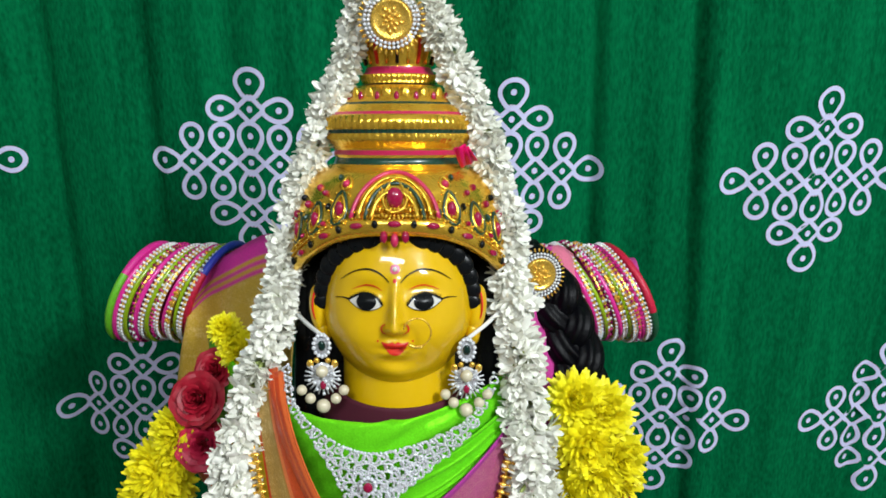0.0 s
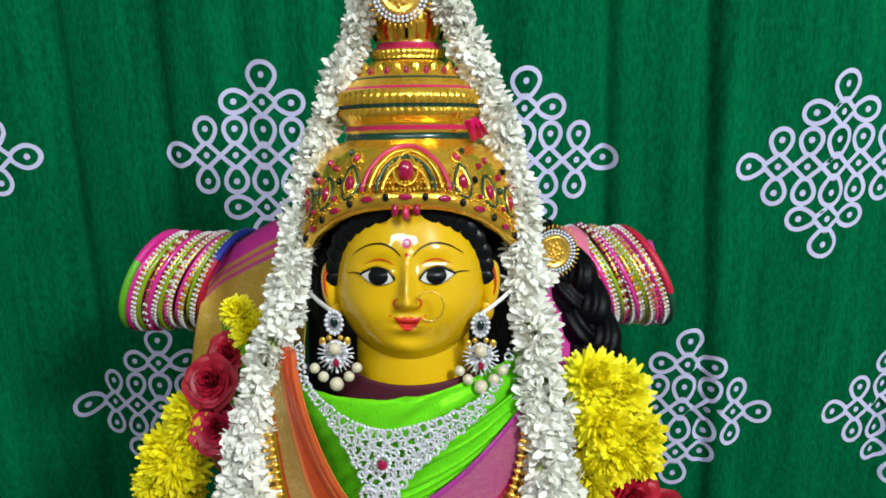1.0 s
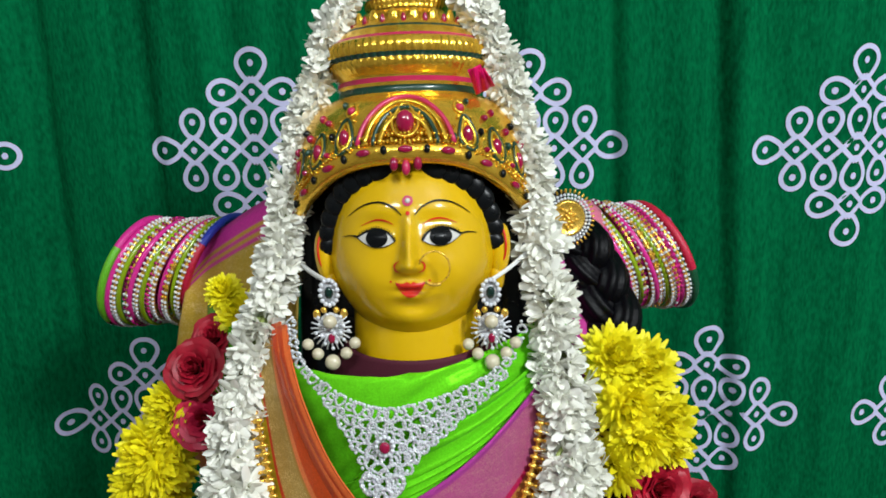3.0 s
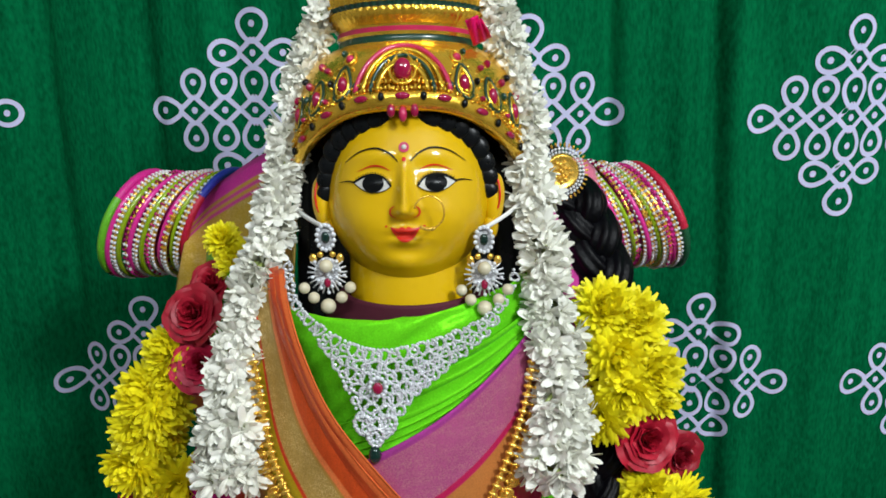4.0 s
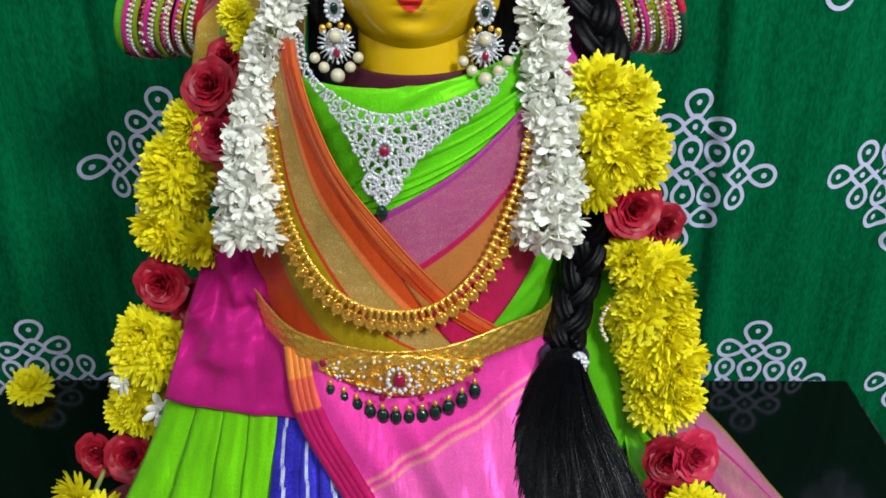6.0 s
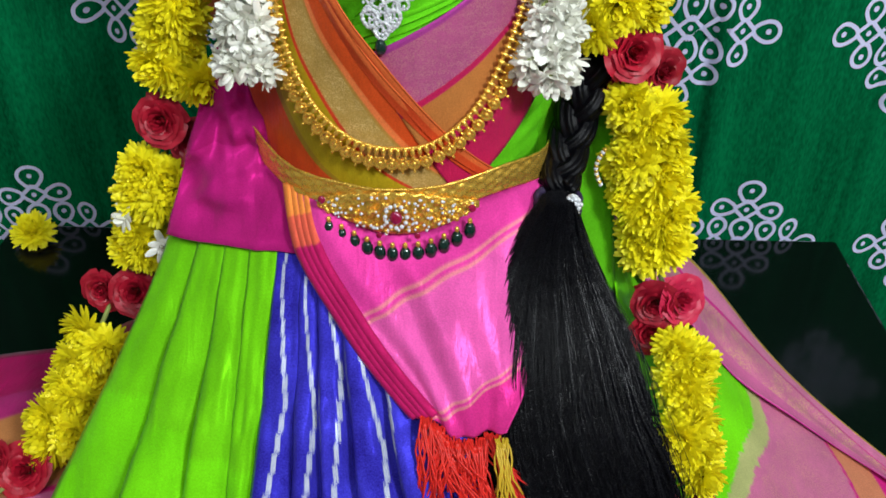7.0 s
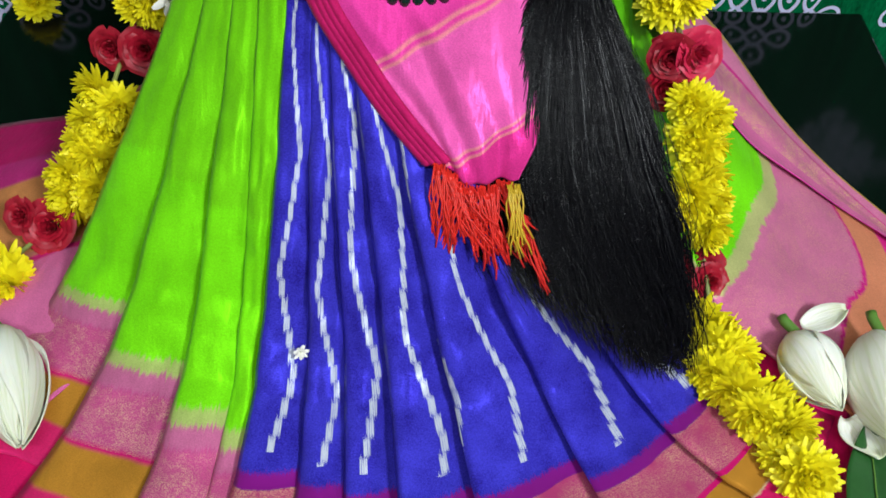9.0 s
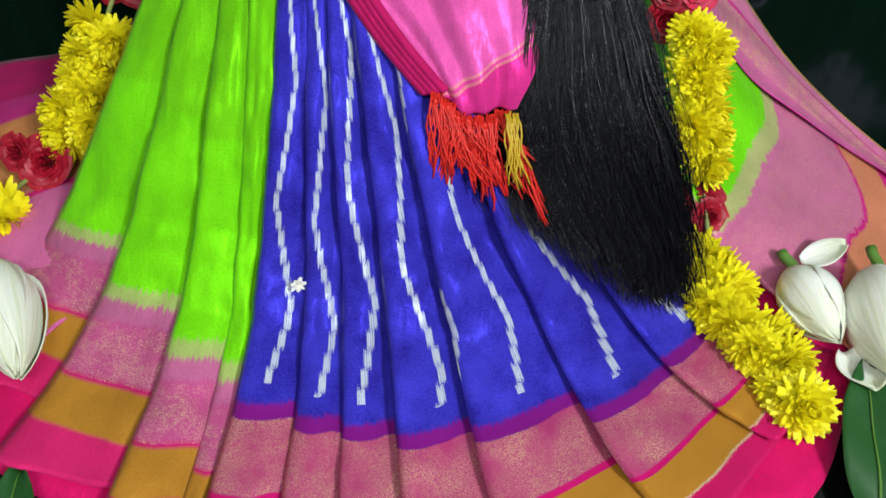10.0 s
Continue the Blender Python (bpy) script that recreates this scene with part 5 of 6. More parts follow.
def mixed_garland(items, path, seed, label):
    r = random.Random(seed)
    g = thing("flower_garland", label, "garland", "mixed garlands")
    bm = bmesh.new()
    tube(bm, [Vector(p) + Vector((0, 0.010, -0.004)) for p in path], 0.0018, 6)
    part("string", bm, M_STALK, g, "green thread")
    for kind, x, y, z, size, dx, dz in items:
        way = Vector((dx, -1.0, dz + 0.25)) + Vector((r.uniform(-0.25, 0.25), 0, r.uniform(-0.2, 0.2)))
        me = {"m": r.choice(MUMS), "r": r.choice(ROSES[:2]), "p": ROSES[2], "j": JASMINE[0]}[kind]
        size *= 0.70 if kind in "rp" else 1.0
        shared({"m": "chrysanthemum", "r": "rose", "p": "rose", "j": "jasmine_flower"}[kind], me, g, facing((x, y, z), way, r.uniform(0, 6), size))
    return g


def run(a, b, n, size, wide, seed):
    """A row of yellow blooms packed from a to b, fanned to both sides."""
    r = random.Random(seed)
    a, b = Vector(a), Vector(b)
    out = []
    for i in range(n):
        p = a.lerp(b, (i + 0.5) / n)
        s = 1 if i % 2 else -1
        out.append(("m", p.x + s * wide * r.uniform(0.4, 1.0), p.y + r.uniform(-0.004, 0.004), max(p.z + r.uniform(-0.003, 0.003), 0.014), size * r.uniform(0.9, 1.1), s * r.uniform(0.3, 0.9), r.uniform(-0.5, 0.5)))
    return out


LEFT = ([("m", -0.120, 0.474, 0.412, 0.72, 0.1, 0.2), ("m", -0.128, 0.478, 0.424, 0.55, -0.3, 0.6), ("r", -0.135, 0.470, 0.402, 0.95, -0.2, 0.5), ("r", -0.143, 0.458, 0.389, 1.15, -0.4, 0.2), ("p", -0.140, 0.452, 0.362, 1.15, -0.2, 0.0),
         ("m", -0.158, 0.462, 0.365, 0.9, -0.6, 0.3), ("m", -0.160, 0.458, 0.350, 0.8, -0.4, 0.0)]
        + run((-0.163, 0.455, 0.345), (-0.176, 0.455, 0.300), 5, 0.95, 0.010, 5) + [("m", -0.158, 0.455, 0.288, 0.95, 0.3, -0.6), ("m", -0.172, 0.456, 0.292, 0.9, -0.4, -0.4),
         ("r", -0.188, 0.450, 0.264, 1.2, -0.2, 0.1), ("r", -0.170, 0.455, 0.246, 1.15, 0.3, 0.0)]
        + run((-0.194, 0.449, 0.232), (-0.206, 0.448, 0.196), 5, 1.0, 0.012, 6) + run((-0.207, 0.448, 0.190), (-0.222, 0.446, 0.160), 4, 0.95, 0.014, 7)
        + [("j", -0.196, 0.436, 0.180, 1.3, 0.4, 0.0), ("j", -0.190, 0.437, 0.178, 1.2, 0.6, 0.2), ("j", -0.218, 0.438, 0.200, 1.1, -0.6, 0.2), ("r", -0.252, 0.446, 0.132, 1.1, -0.4, 0.2), ("r", -0.226, 0.440, 0.136, 1.25, 0.1, 0.3)]
        + run((-0.255, 0.430, 0.112), (-0.283, 0.378, 0.040), 9, 1.0, 0.013, 8)
        + [("r", -0.300, 0.365, 0.036, 1.4, 0.0, 0.8), ("r", -0.322, 0.370, 0.040, 1.0, -0.4, 0.5)] + run((-0.320, 0.345, 0.016), (-0.345, 0.300, 0.014), 4, 1.15, 0.010, 9))
mixed_garland(LEFT, [(-0.128, 0.476, 0.415), (-0.145, 0.46, 0.37), (-0.175, 0.457, 0.30), (-0.20, 0.45, 0.21), (-0.24, 0.445, 0.14), (-0.29, 0.37, 0.04), (-0.335, 0.33, 0.018)], 21, "yellow chrysanthemum and red rose garland down the sari's edge")
RIGHT = ([("m", 0.078, 0.462, 0.386, 1.0, -0.2, 0.6), ("m", 0.094, 0.462, 0.378, 1.05, 0.4, 0.5), ("m", 0.083, 0.452, 0.362, 1.05, -0.1, 0.0), ("m", 0.102, 0.456, 0.352, 1.1, 0.7, 0.1), ("m", 0.088, 0.448, 0.343, 1.0, 0.1, -0.2), ("m", 0.074, 0.446, 0.330, 0.9, -0.4, -0.4), ("m", 0.106, 0.457, 0.338, 0.9, 0.7, -0.3),
          ("r", 0.101, 0.446, 0.316, 1.25, 0.1, 0.1), ("r", 0.085, 0.455, 0.291, 1.1, -0.3, -0.1), ("r", 0.121, 0.454, 0.300, 1.0, 0.5, 0.0)]
         + run((0.110, 0.446, 0.284), (0.130, 0.434, 0.180), 15, 1.0, 0.014, 11)
         + [("r", 0.127, 0.408, 0.160, 1.1, -0.3, 0.2), ("p", 0.145, 0.410, 0.162, 1.2, 0.2, 0.3), ("r", 0.127, 0.406, 0.138, 1.1, -0.2, 0.0)]
         + run((0.148, 0.395, 0.138), (0.158, 0.350, 0.062), 10, 0.95, 0.010, 12) + [("r", 0.160, 0.338, 0.040, 1.2, 0.0, 0.6), ("r", 0.166, 0.330, 0.036, 1.0, 0.3, 0.6)]
         + run((0.160, 0.305, 0.026), (0.172, 0.258, 0.022), 5, 1.05, 0.010, 13) + run((0.176, 0.252, 0.022), (0.192, 0.224, 0.022), 4, 1.05, 0.012, 14) + [("m", 0.203, 0.195, 0.022, 1.1, 0.2, 0.9), ("m", 0.192, 0.206, 0.018, 0.9, -0.5, 0.5)])
mixed_garland(RIGHT, [(0.08, 0.466, 0.385), (0.095, 0.455, 0.33), (0.115, 0.45, 0.27), (0.13, 0.435, 0.18), (0.145, 0.40, 0.14), (0.16, 0.345, 0.055), (0.168, 0.27, 0.015), (0.20, 0.20, 0.012)], 22, "yellow chrysanthemum and red rose garland beside black hair")
loose = finish("chrysanthemum_bloom", bmesh.new(), M_MUM)
loose.data = MUMS[1]
loose.matrix_world = facing((-0.433, 0.690, 0.014), (0.1, -0.35, 0.9), 1.0, 1.15)
tagged(loose, "single yellow chrysanthemum bloom lying on the black table", "flower")
bud = finish("jasmine_bud", bmesh.new(), M_JASMINE)
bud.data = JASMINE[3]
bud.matrix_world = facing(skirt(-0.098, 0.60, 0.012), (0.1, -0.8, 0.6), 0.4, 0.6)
tagged(bud, "single fallen white jasmine flower on blue silk", "flower")

ribbon_tie = thing("ribbon", "crimson pink cloth ribbon tying the strands to the crown", "ribbon")
for a, b, w in (((0.0085, 0.456, 0.5375), (0.0125, 0.466, 0.5250), 0.0030), ((0.0110, 0.458, 0.5360), (0.0165, 0.467, 0.5270), 0.0022)):
    bm = bmesh.new()
    a, b = Vector(a), Vector(b)
    sheet(bm, lambda u, v, a=a, b=b, w=w: a.lerp(b, v) + Vector(((u - 0.5) * 2 * w, -0.002 * math.sin(v * 3.1) + 0.0012 * math.sin(u * 9 + v * 3), (u - 0.5) * w * 0.8)), 8, 12)
    part("ribbon_end", bm, M_LINING, ribbon_tie, thick=0.0006)

# ---------------------------------------------------------------- bangles on the side arms
for s, x0, x1 in ((-1, -0.150, -0.214), (1, 0.080, 0.132)):
    bm = bmesh.new()
    tube(bm, [(x0 + (x1 - x0) * i / 6, 0.574, 0.411) for i in range(7)], 0.022, 20)
    part("arm_cover", bm, M_MAGENTA if s < 0 else M_SHOULDER_PINK, sari, "silk wrapped over the side arm")


def bangle(kind, colours, thick):
    """A ring of glass, of wrapped thread or of set stones, about the x axis."""
    R = 0.0352
    g = thing("bangle", {"glass": "plain coloured glass bangle on the statue's arm", "stone": "bangle set with rows of glittering white stones", "wrap": "thick bangle wrapped in bright coloured thread"}[kind], "bangle", "bangles on the arms")
    n = 60
    bm = bmesh.new()
    pts = [(0, R * math.sin(6.2832 * i / n), R * math.cos(6.2832 * i / n)) for i in range(n)]
    tube(bm, pts, thick, 8, 0, closed=True)
    mats = [GLASS[c] for c in colours] if kind != "stone" else [M_JEWEL_GOLD]
    bm.faces.ensure_lookup_table()
    if kind == "wrap":
        # coloured stretches, counted from the top over the front
        for f in bm.faces:
            c = f.calc_center_median()
            a = (math.atan2(-c.y, c.z) / 6.2832) % 1.0
            f.material_index = int(a * len(colours)) % len(colours)
    part("band", bm, mats, g)
    if kind == "stone":
        for k, cmat in enumerate(colours):
            bm = bmesh.new()
            for i in range(64):
                if i % len(colours) != k and len(colours) > 1 and (i // 8) % len(colours) != k:
                    continue
                a = 6.2832 * i / 64
                for dx in (-0.0011, 0.0011):
                    blob(bm, (dx, (R + thick) * math.sin(a), (R + thick) * math.cos(a)), 0.0011, 0.0011, 0.0011, None, 5, 4)
            part("stone_band", bm, cmat, g, "small glittering stones", smooth=False)
    return g


STYLES = [bangle("glass", ["pink"], 0.0017), bangle("glass", ["lime"], 0.0017), bangle("glass", ["maroon"], 0.0017), bangle("stone", [M_STONE], 0.0014), bangle("stone", [M_STONE, GLASS["pink"]], 0.0014), bangle("stone", [M_JEWEL_GOLD, M_STONE], 0.0014)]
ENDS = [bangle("wrap", ["magenta", "green", "green", "maroon", "maroon", "maroon", "green", "magenta"], 0.0027), bangle("wrap", ["blue", "red", "red", "maroon", "maroon", "red", "blue", "blue"], 0.0027),
        bangle("wrap", ["yellow", "red", "red", "maroon", "red", "red", "yellow", "yellow"], 0.0027), bangle("wrap", ["red", "red", "dark", "dark", "dark", "red", "red", "red"], 0.0027)]
ORDER = [4, 0, 3, 1, 4, 0, 3, 1, 4, 3, 0, 5, 1, 3]
r = random.Random(8)
spots = []
for s, xa, xb, ends in ((-1, -0.2070, -0.1555, (0, 1)), (1, 0.0805, 0.1250, (2, 3))):
    n = 15
    for i in range(n):
        x = xa + (xb - xa) * i / (n - 1)
        kind = ENDS[ends[0]] if i == 0 else ENDS[ends[1]] if i == n - 1 else STYLES[ORDER[(i + (3 if s > 0 else 0)) % len(ORDER)]]
        spots.append((kind, pose(x, 0.572 + r.uniform(-0.001, 0.001), 0.4095 + r.uniform(-0.0012, 0.0012), r.uniform(0, 360) if kind in STYLES else 0, -s * (21 + r.uniform(-2.5, 2.5)), s * 19 + r.uniform(-2, 2))))
seen = set()
for kind, m in spots:
    if kind.name in seen:
        copy_thing(kind, m)
    else:
        kind.matrix_basis = m
        seen.add(kind.name)

# ---------------------------------------------------------------- hair: plait and loose tail
hair = thing("hair_plait", "long black plait with a loose brushed tail over the skirt", "hair")
P_TOP = [(0.040, 0.525, 0.455), (0.066, 0.520, 0.432), (0.082, 0.505, 0.395), (0.088, 0.485, 0.350), (0.078, 0.462, 0.300), (0.068, 0.445, 0.262), (0.060, 0.420, 0.240)]
for k in range(3):
    bm = bmesh.new()
    pts = []
    for i in range(121):
        f = i / 120
        c = spline(P_TOP, f)
        a = f * 26 + k * 2.0944
        amp = 0.0092 - 0.003 * f
        pts.append(c + Vector((amp * math.cos(a), -0.55 * amp * math.sin(2 * a), 0.2 * amp * math.sin(a))))
    tube(bm, pts, lambda t: 0.0116 - 0.0050 * t, 54, ridge=0.07)
    part("plait_strand", bm, M_HAIR, hair)
bm = bmesh.new()
for k in range(3):
    pts = [Vector((0.0595, 0.412, 0.2375 - 0.004 * k)) + Vector((0.0125 * math.cos(a), 0.010 * math.sin(a), 0.0015 * math.sin(a))) for a in (6.2832 * i / 24 for i in range(24))]
    tube(bm, pts, 0.0026, 8, closed=True)
part("hair_tie", bm, M_TIE, hair, "dark violet elastic band")
TAIL = [(0.059, 0.408, 0.240), (0.054, 0.390, 0.207), (0.055, 0.360, 0.170), (0.056, 0.328, 0.134), (0.064, 0.302, 0.102), (0.084, 0.273, 0.067), (0.096, 0.253, 0.045)]
TW = [(0.0, 0.008), (0.12, 0.017), (0.35, 0.043), (0.6, 0.058), (0.8, 0.051), (1.0, 0.036)]
REACH = [(-1.0, 0.70), (-0.4, 0.82), (0.1, 0.93), (0.5, 1.0), (1.2, 1.0)]
bm = bmesh.new()
sheet(bm, lambda u, v: spline(TAIL, v * (0.82 + 0.05 * math.sin(u * 23)) * graph(REACH, 2 * u - 1)) + Vector(((u - 0.5) * 2 * graph(TW, v * 0.82) * (0.93 - 0.13 * v), 0.006 - 0.010 * math.sin(u * math.pi) + 0.002 * math.sin(u * 40 + v * 6), -0.003 + 0.004 * math.sin(u * math.pi))), 40, 40)
part("tail_core", bm, M_HAIR, hair, "dense black hair")
bm = bmesh.new()
r = random.Random(12)
for k in range(3600):
    lock = k < 520
    u = r.uniform(-1, 1)
    u = math.copysign(abs(u) ** 0.85, u) * (1.08 if r.random() < 0.2 else 1.0)
    end = (r.uniform(0.72, 0.98) if lock else r.uniform(0.78, 1.04)) * graph(REACH, u)
    wob, ph = r.uniform(0.001, 0.015), r.uniform(0, 6)
    deep = r.uniform(0.0, 0.011 if lock else 0.014)
    stray = 1.0 + (r.uniform(0.05, 0.3) if r.random() < 0.34 else 0.0)
    rows = []
    for i in range(10):
        f = end * i / 9
        c = spline(TAIL, min(f, 1.0))
        x = c.x + u * stray * graph(TW, f) + wob * math.sin(f * 9 + ph) * f
        y = c.y - deep * math.sqrt(max(0, 1 - u * u)) - 0.0015 + 0.002 * math.sin(f * 7 + ph)
        z = max(c.z + 0.006 * math.sqrt(max(0, 1 - u * u)) + 0.0025 * math.sin(f * 8 + ph * 2) * f, 0.012)
        w = 0.0011 * (0.12 + math.sin(math.pi * min(1.0, 0.15 + 0.85 * i / 9))) if lock else 0.00026 * (1 - 0.5 * f)
        rows.append((bm.verts.new((x - w, y, z)), bm.verts.new((x, y - w, z + w)), bm.verts.new((x + w, y, z))))
    for a, b in zip(rows, rows[1:]):
        bm.faces.new((a[0], a[1], b[1], b[0]))
        bm.faces.new((a[1], a[2], b[2], b[1]))
tagged(part("hair_fringe", bm, M_STRAND, hair, "fine loose black hairs"), kind="stuff")

# ---------------------------------------------------------------- red thread fringe on the pallu
fringe_rng = random.Random(3)
for k in range(11):
    u = (k + 0.5) / 11
    top = pallu_pt(u, 1.0)
    bm = bmesh.new()
    drop = Vector((fringe_rng.uniform(-0.004, 0.030), -0.026, -0.040)) * fringe_rng.uniform(0.45, 1.35)
    for j in range(14):
        o = Vector((fringe_rng.uniform(-0.003, 0.003), fringe_rng.uniform(-0.002, 0.001), 0))
        e = drop * fringe_rng.uniform(0.7, 1.1) + Vector((fringe_rng.uniform(-0.006, 0.006), 0, 0))
        pts = [top + o + e * (i / 6) + Vector((0.0015 * math.sin(i * 1.3 + j), -0.003 * math.sin(math.pi * i / 6) - 0.002, 0)) for i in range(7)]
        tube(bm, pts, 0.00058, 5)
    blob(bm, top + drop * 0.12 + Vector((0, -0.003, 0)), 0.002, 0.002, 0.003, None, 8, 6)
    part("fringe_tassel", bm, M_TASSEL_GOLD if k == 10 else M_TASSEL, sari, "yellow thread tassel" if k == 10 else "red thread tassel")

# ---------------------------------------------------------------- jewellery
def bead_mesh(name, rx, ry, rz, mat, seg=8, rings=6):
    bm = bmesh.new()
    blob(bm, (0, 0, 0), rx, ry, rz, None, seg, rings)
    return mesh_of(name, bm, [mat])


B_STONE = bead_mesh("stone", 0.0012, 0.0012, 0.0012, M_STONE, 6, 4)
B_GOLD = bead_mesh("gold_bead", 0.0011, 0.0011, 0.0011, M_JEWEL_GOLD)
B_PEARL = bead_mesh("pearl", 0.0034, 0.0034, 0.0034, M_PEARL, 16, 10)


# brooches
def brooch(p, d, size, label):
    g = thing("brooch", label, "brooch", "round gold brooches")
    g.matrix_basis = facing(p, d, 0, size)
    bm = bmesh.new()
    lathe(bm, [(0.0, 0.0022), (0.006, 0.0024), (0.0098, 0.0018), (0.0108, 0.003), (0.0116, 0.0018), (0.0122, -0.001)], 40)
    for k in range(16):
        a = k * 2.4
        blob(bm, (0.0016 * math.sqrt(k) * math.cos(a), 0.0018 * math.sqrt(k) * math.sin(a), 0.0024), 0.0018, 0.0012, 0.0010, Matrix.Rotation(a, 3, "Z"), 8, 5)
    part("disc", bm, M_JEWEL_GOLD, g, "embossed gold disc")
    for ring, n in ((0.0132, 34), (0.0155, 38)):
        for k in range(n):
            a = 6.2832 * k / n
            shared("stone", B_STONE, g, Matrix.Translation((ring * math.cos(a), ring * math.sin(a), 0.0008)))
    for k in range(36):
        a = 6.2832 * k / 36
        shared("gold_bead", B_GOLD, g, Matrix.Translation((0.0182 * math.cos(a), 0.0182 * math.sin(a), 0.0)) @ Matrix.Rotation(a, 4, "Z") @ Matrix.Diagonal((1.5, 0.7, 0.8, 1)))
    return g


brooch((-0.0265, 0.470, 0.6005), (-0.02, -1, 0.10), 0.90, "round gold and white stone brooch on the crown")
brooch((0.056, 0.483, 0.456), (0.25, -1, 0.15), 0.80, "round gold and white stone brooch pinned in the hair")


# earrings
def earring(x, y, z):
    g = thing("earring", "white stone earring with a ring of pearls", "earring", "pair of earrings", at=(x, y, z))
    bm = bmesh.new()
    lathe(bm, [(0.0, 0.001), (0.0045, 0.001), (0.0055, 0.0), (0.0045, -0.001)], 16, pose(0, 0.001, 0.0, 90) @ Matrix.Diagonal((0.8, 1.25, 1, 1)))
    part("stud", bm, M_SILVER, g)
    bm = bmesh.new()
    blob(bm, (0, -0.0012, 0), 0.0022, 0.0014, 0.0032, None, 8, 5)
    part("green_stone", bm, M_EMERALD, g, "dark green stone")
    for k in range(14):
        a = 6.2832 * k / 14
        shared("stone", B_STONE, g, Matrix.Translation((0.0042 * math.sin(a), -0.001, 0.0062 * math.cos(a))))
    for k in range(17):
        a = -2.2 + 4.4 * k / 16
        bm = bmesh.new()
        tube(bm, [(0.002 * math.sin(a), -0.001, -0.018 - 0.002 * math.cos(a)), (0.0098 * math.sin(a), -0.0015, -0.018 - 0.0105 * math.cos(a))], lambda t: 0.0008 - 0.0004 * t, 6)
        part("ray", bm, M_SILVER, g)
    bm = bmesh.new()
    blob(bm, (0, 0.0, -0.018), 0.0065, 0.0016, 0.0080, None, 14, 8)
    part("fan", bm, M_SILVER, g, "fan of white stones")
    for k in range(20):
        a = k * 2.39996
        shared("stone", B_STONE, g, Matrix.Translation((0.0019 * math.sqrt(k) * math.sin(a), -0.0022, -0.0185 + 0.0022 * math.sqrt(k) * math.cos(a))) @ Matrix.Scale(0.85, 4))
    bm = bmesh.new()
    for sx in (-1, 1):
        blob(bm, (sx * 0.0065, -0.001, -0.0105), 0.0019, 0.0012, 0.0026, None, 8, 5)
        blob(bm, (sx * 0.003, -0.001, -0.0085), 0.0016, 0.0012, 0.0016, None, 8, 5)
    part("gold_setting", bm, M_JEWEL_GOLD, g)
    bm = bmesh.new()
    blob(bm, (0, -0.0024, -0.0225), 0.0018, 0.0012, 0.0026, None, 8, 5)
    part("ruby", bm, M_RUBY, g, "small ruby stone")
    for dx, dz, k in ((0, -0.0135, 1.0), (-0.0112, -0.0245, 0.85), (0.0112, -0.0245, 0.85), (-0.0068, -0.0295, 0.88), (0.0068, -0.0295, 0.88), (0.0, -0.0340, 1.15)):
        shared("pearl", B_PEARL, g, Matrix.Translation((dx, -0.004, dz)) @ Matrix.Scale(k, 4))
    return g


earring(-0.0640, 0.428, 0.4370)
earring(0.0125, 0.428, 0.4345)
for s, a, b in ((-1, (-0.064, 0.431, 0.441), (-0.086, 0.462, 0.446)), (1, (0.0125, 0.431, 0.439), (0.037, 0.460, 0.449))):
    bm = bmesh.new()
    tube(bm, [Vector(a).lerp(Vector(b), i / 6) + Vector((0, 0, -0.0015 * math.sin(math.pi * i / 6))) for i in range(7)], 0.0012, 6)
    tagged(finish("white_cord", bm, M_CORD), "white cotton cord tied from earring to hair", "cord", "white cords")

# nose ring
ring = thing("nose_ring", "thin gold nose ring with small gold beads", "nose ring")
ring.matrix_basis = BODY @ Matrix.Translation((0.0115, -0.065, -0.0110)) @ Matrix.Scale(0.85, 4)
bm = bmesh.new()
tube(bm, [(0.0082 * math.cos(a), -0.002 * math.sin(a * 0.5), 0.0088 * math.sin(a)) for a in (2.9 - 5.0 * i / 30 for i in range(31))], 0.00045, 6)
part("wire", bm, M_JEWEL_GOLD, ring)
for k in range(6):
    a = 2.9 - 5.0 + 0.16 * k
    shared("gold_bead", B_GOLD, ring, Matrix.Translation((0.0084 * math.cos(a), -0.002 * math.sin(a * 0.5), 0.0092 * math.sin(a))))

# white stone necklace
neck = thing("stone_necklace", "broad scrolled white stone necklace with a ruby", "necklace")
N_TOP = [(-0.0835, 0.424), (-0.078, 0.411), (-0.068, 0.402), (-0.050, 0.3935), (-0.035, 0.3905), (-0.016, 0.393), (0.001, 0.396), (0.018, 0.402), (0.028, 0.416)]
N_LOW = [(-0.0850, 0.421), (-0.079, 0.407), (-0.0635, 0.391), (-0.0530, 0.371), (-0.0410, 0.346), (-0.0260, 0.364), (-0.009, 0.378), (0.012, 0.391), (0.030, 0.412)]


def on_chest(x, z, lift=0.013):
    return Vector((x, torso(x, z) - lift, z))


def scroll_mesh(name, k):
    bm = bmesh.new()
    pts = []
    for i in range(48):
        t = i / 47.0 if k else i / 48.0
        if k == 0:      # drop-shaped loop
            a = 6.2832 * t
            pts.append((0.0040 * math.sin(a) * (1 - 0.35 * math.cos(a)), 0, -0.0052 * math.cos(a)))
        else:           # spiral scroll
            a = 7.6 * t
            rad = 0.0014 + 0.0036 * t
            pts.append((rad * math.cos(a), 0, rad * math.sin(a)))
    tube(bm, pts, lambda t: 0.00120 * (1 + 0.28 * math.sin(t * 75)), 6, closed=(k == 0))
    return mesh_of(name, bm, [M_SILVER])


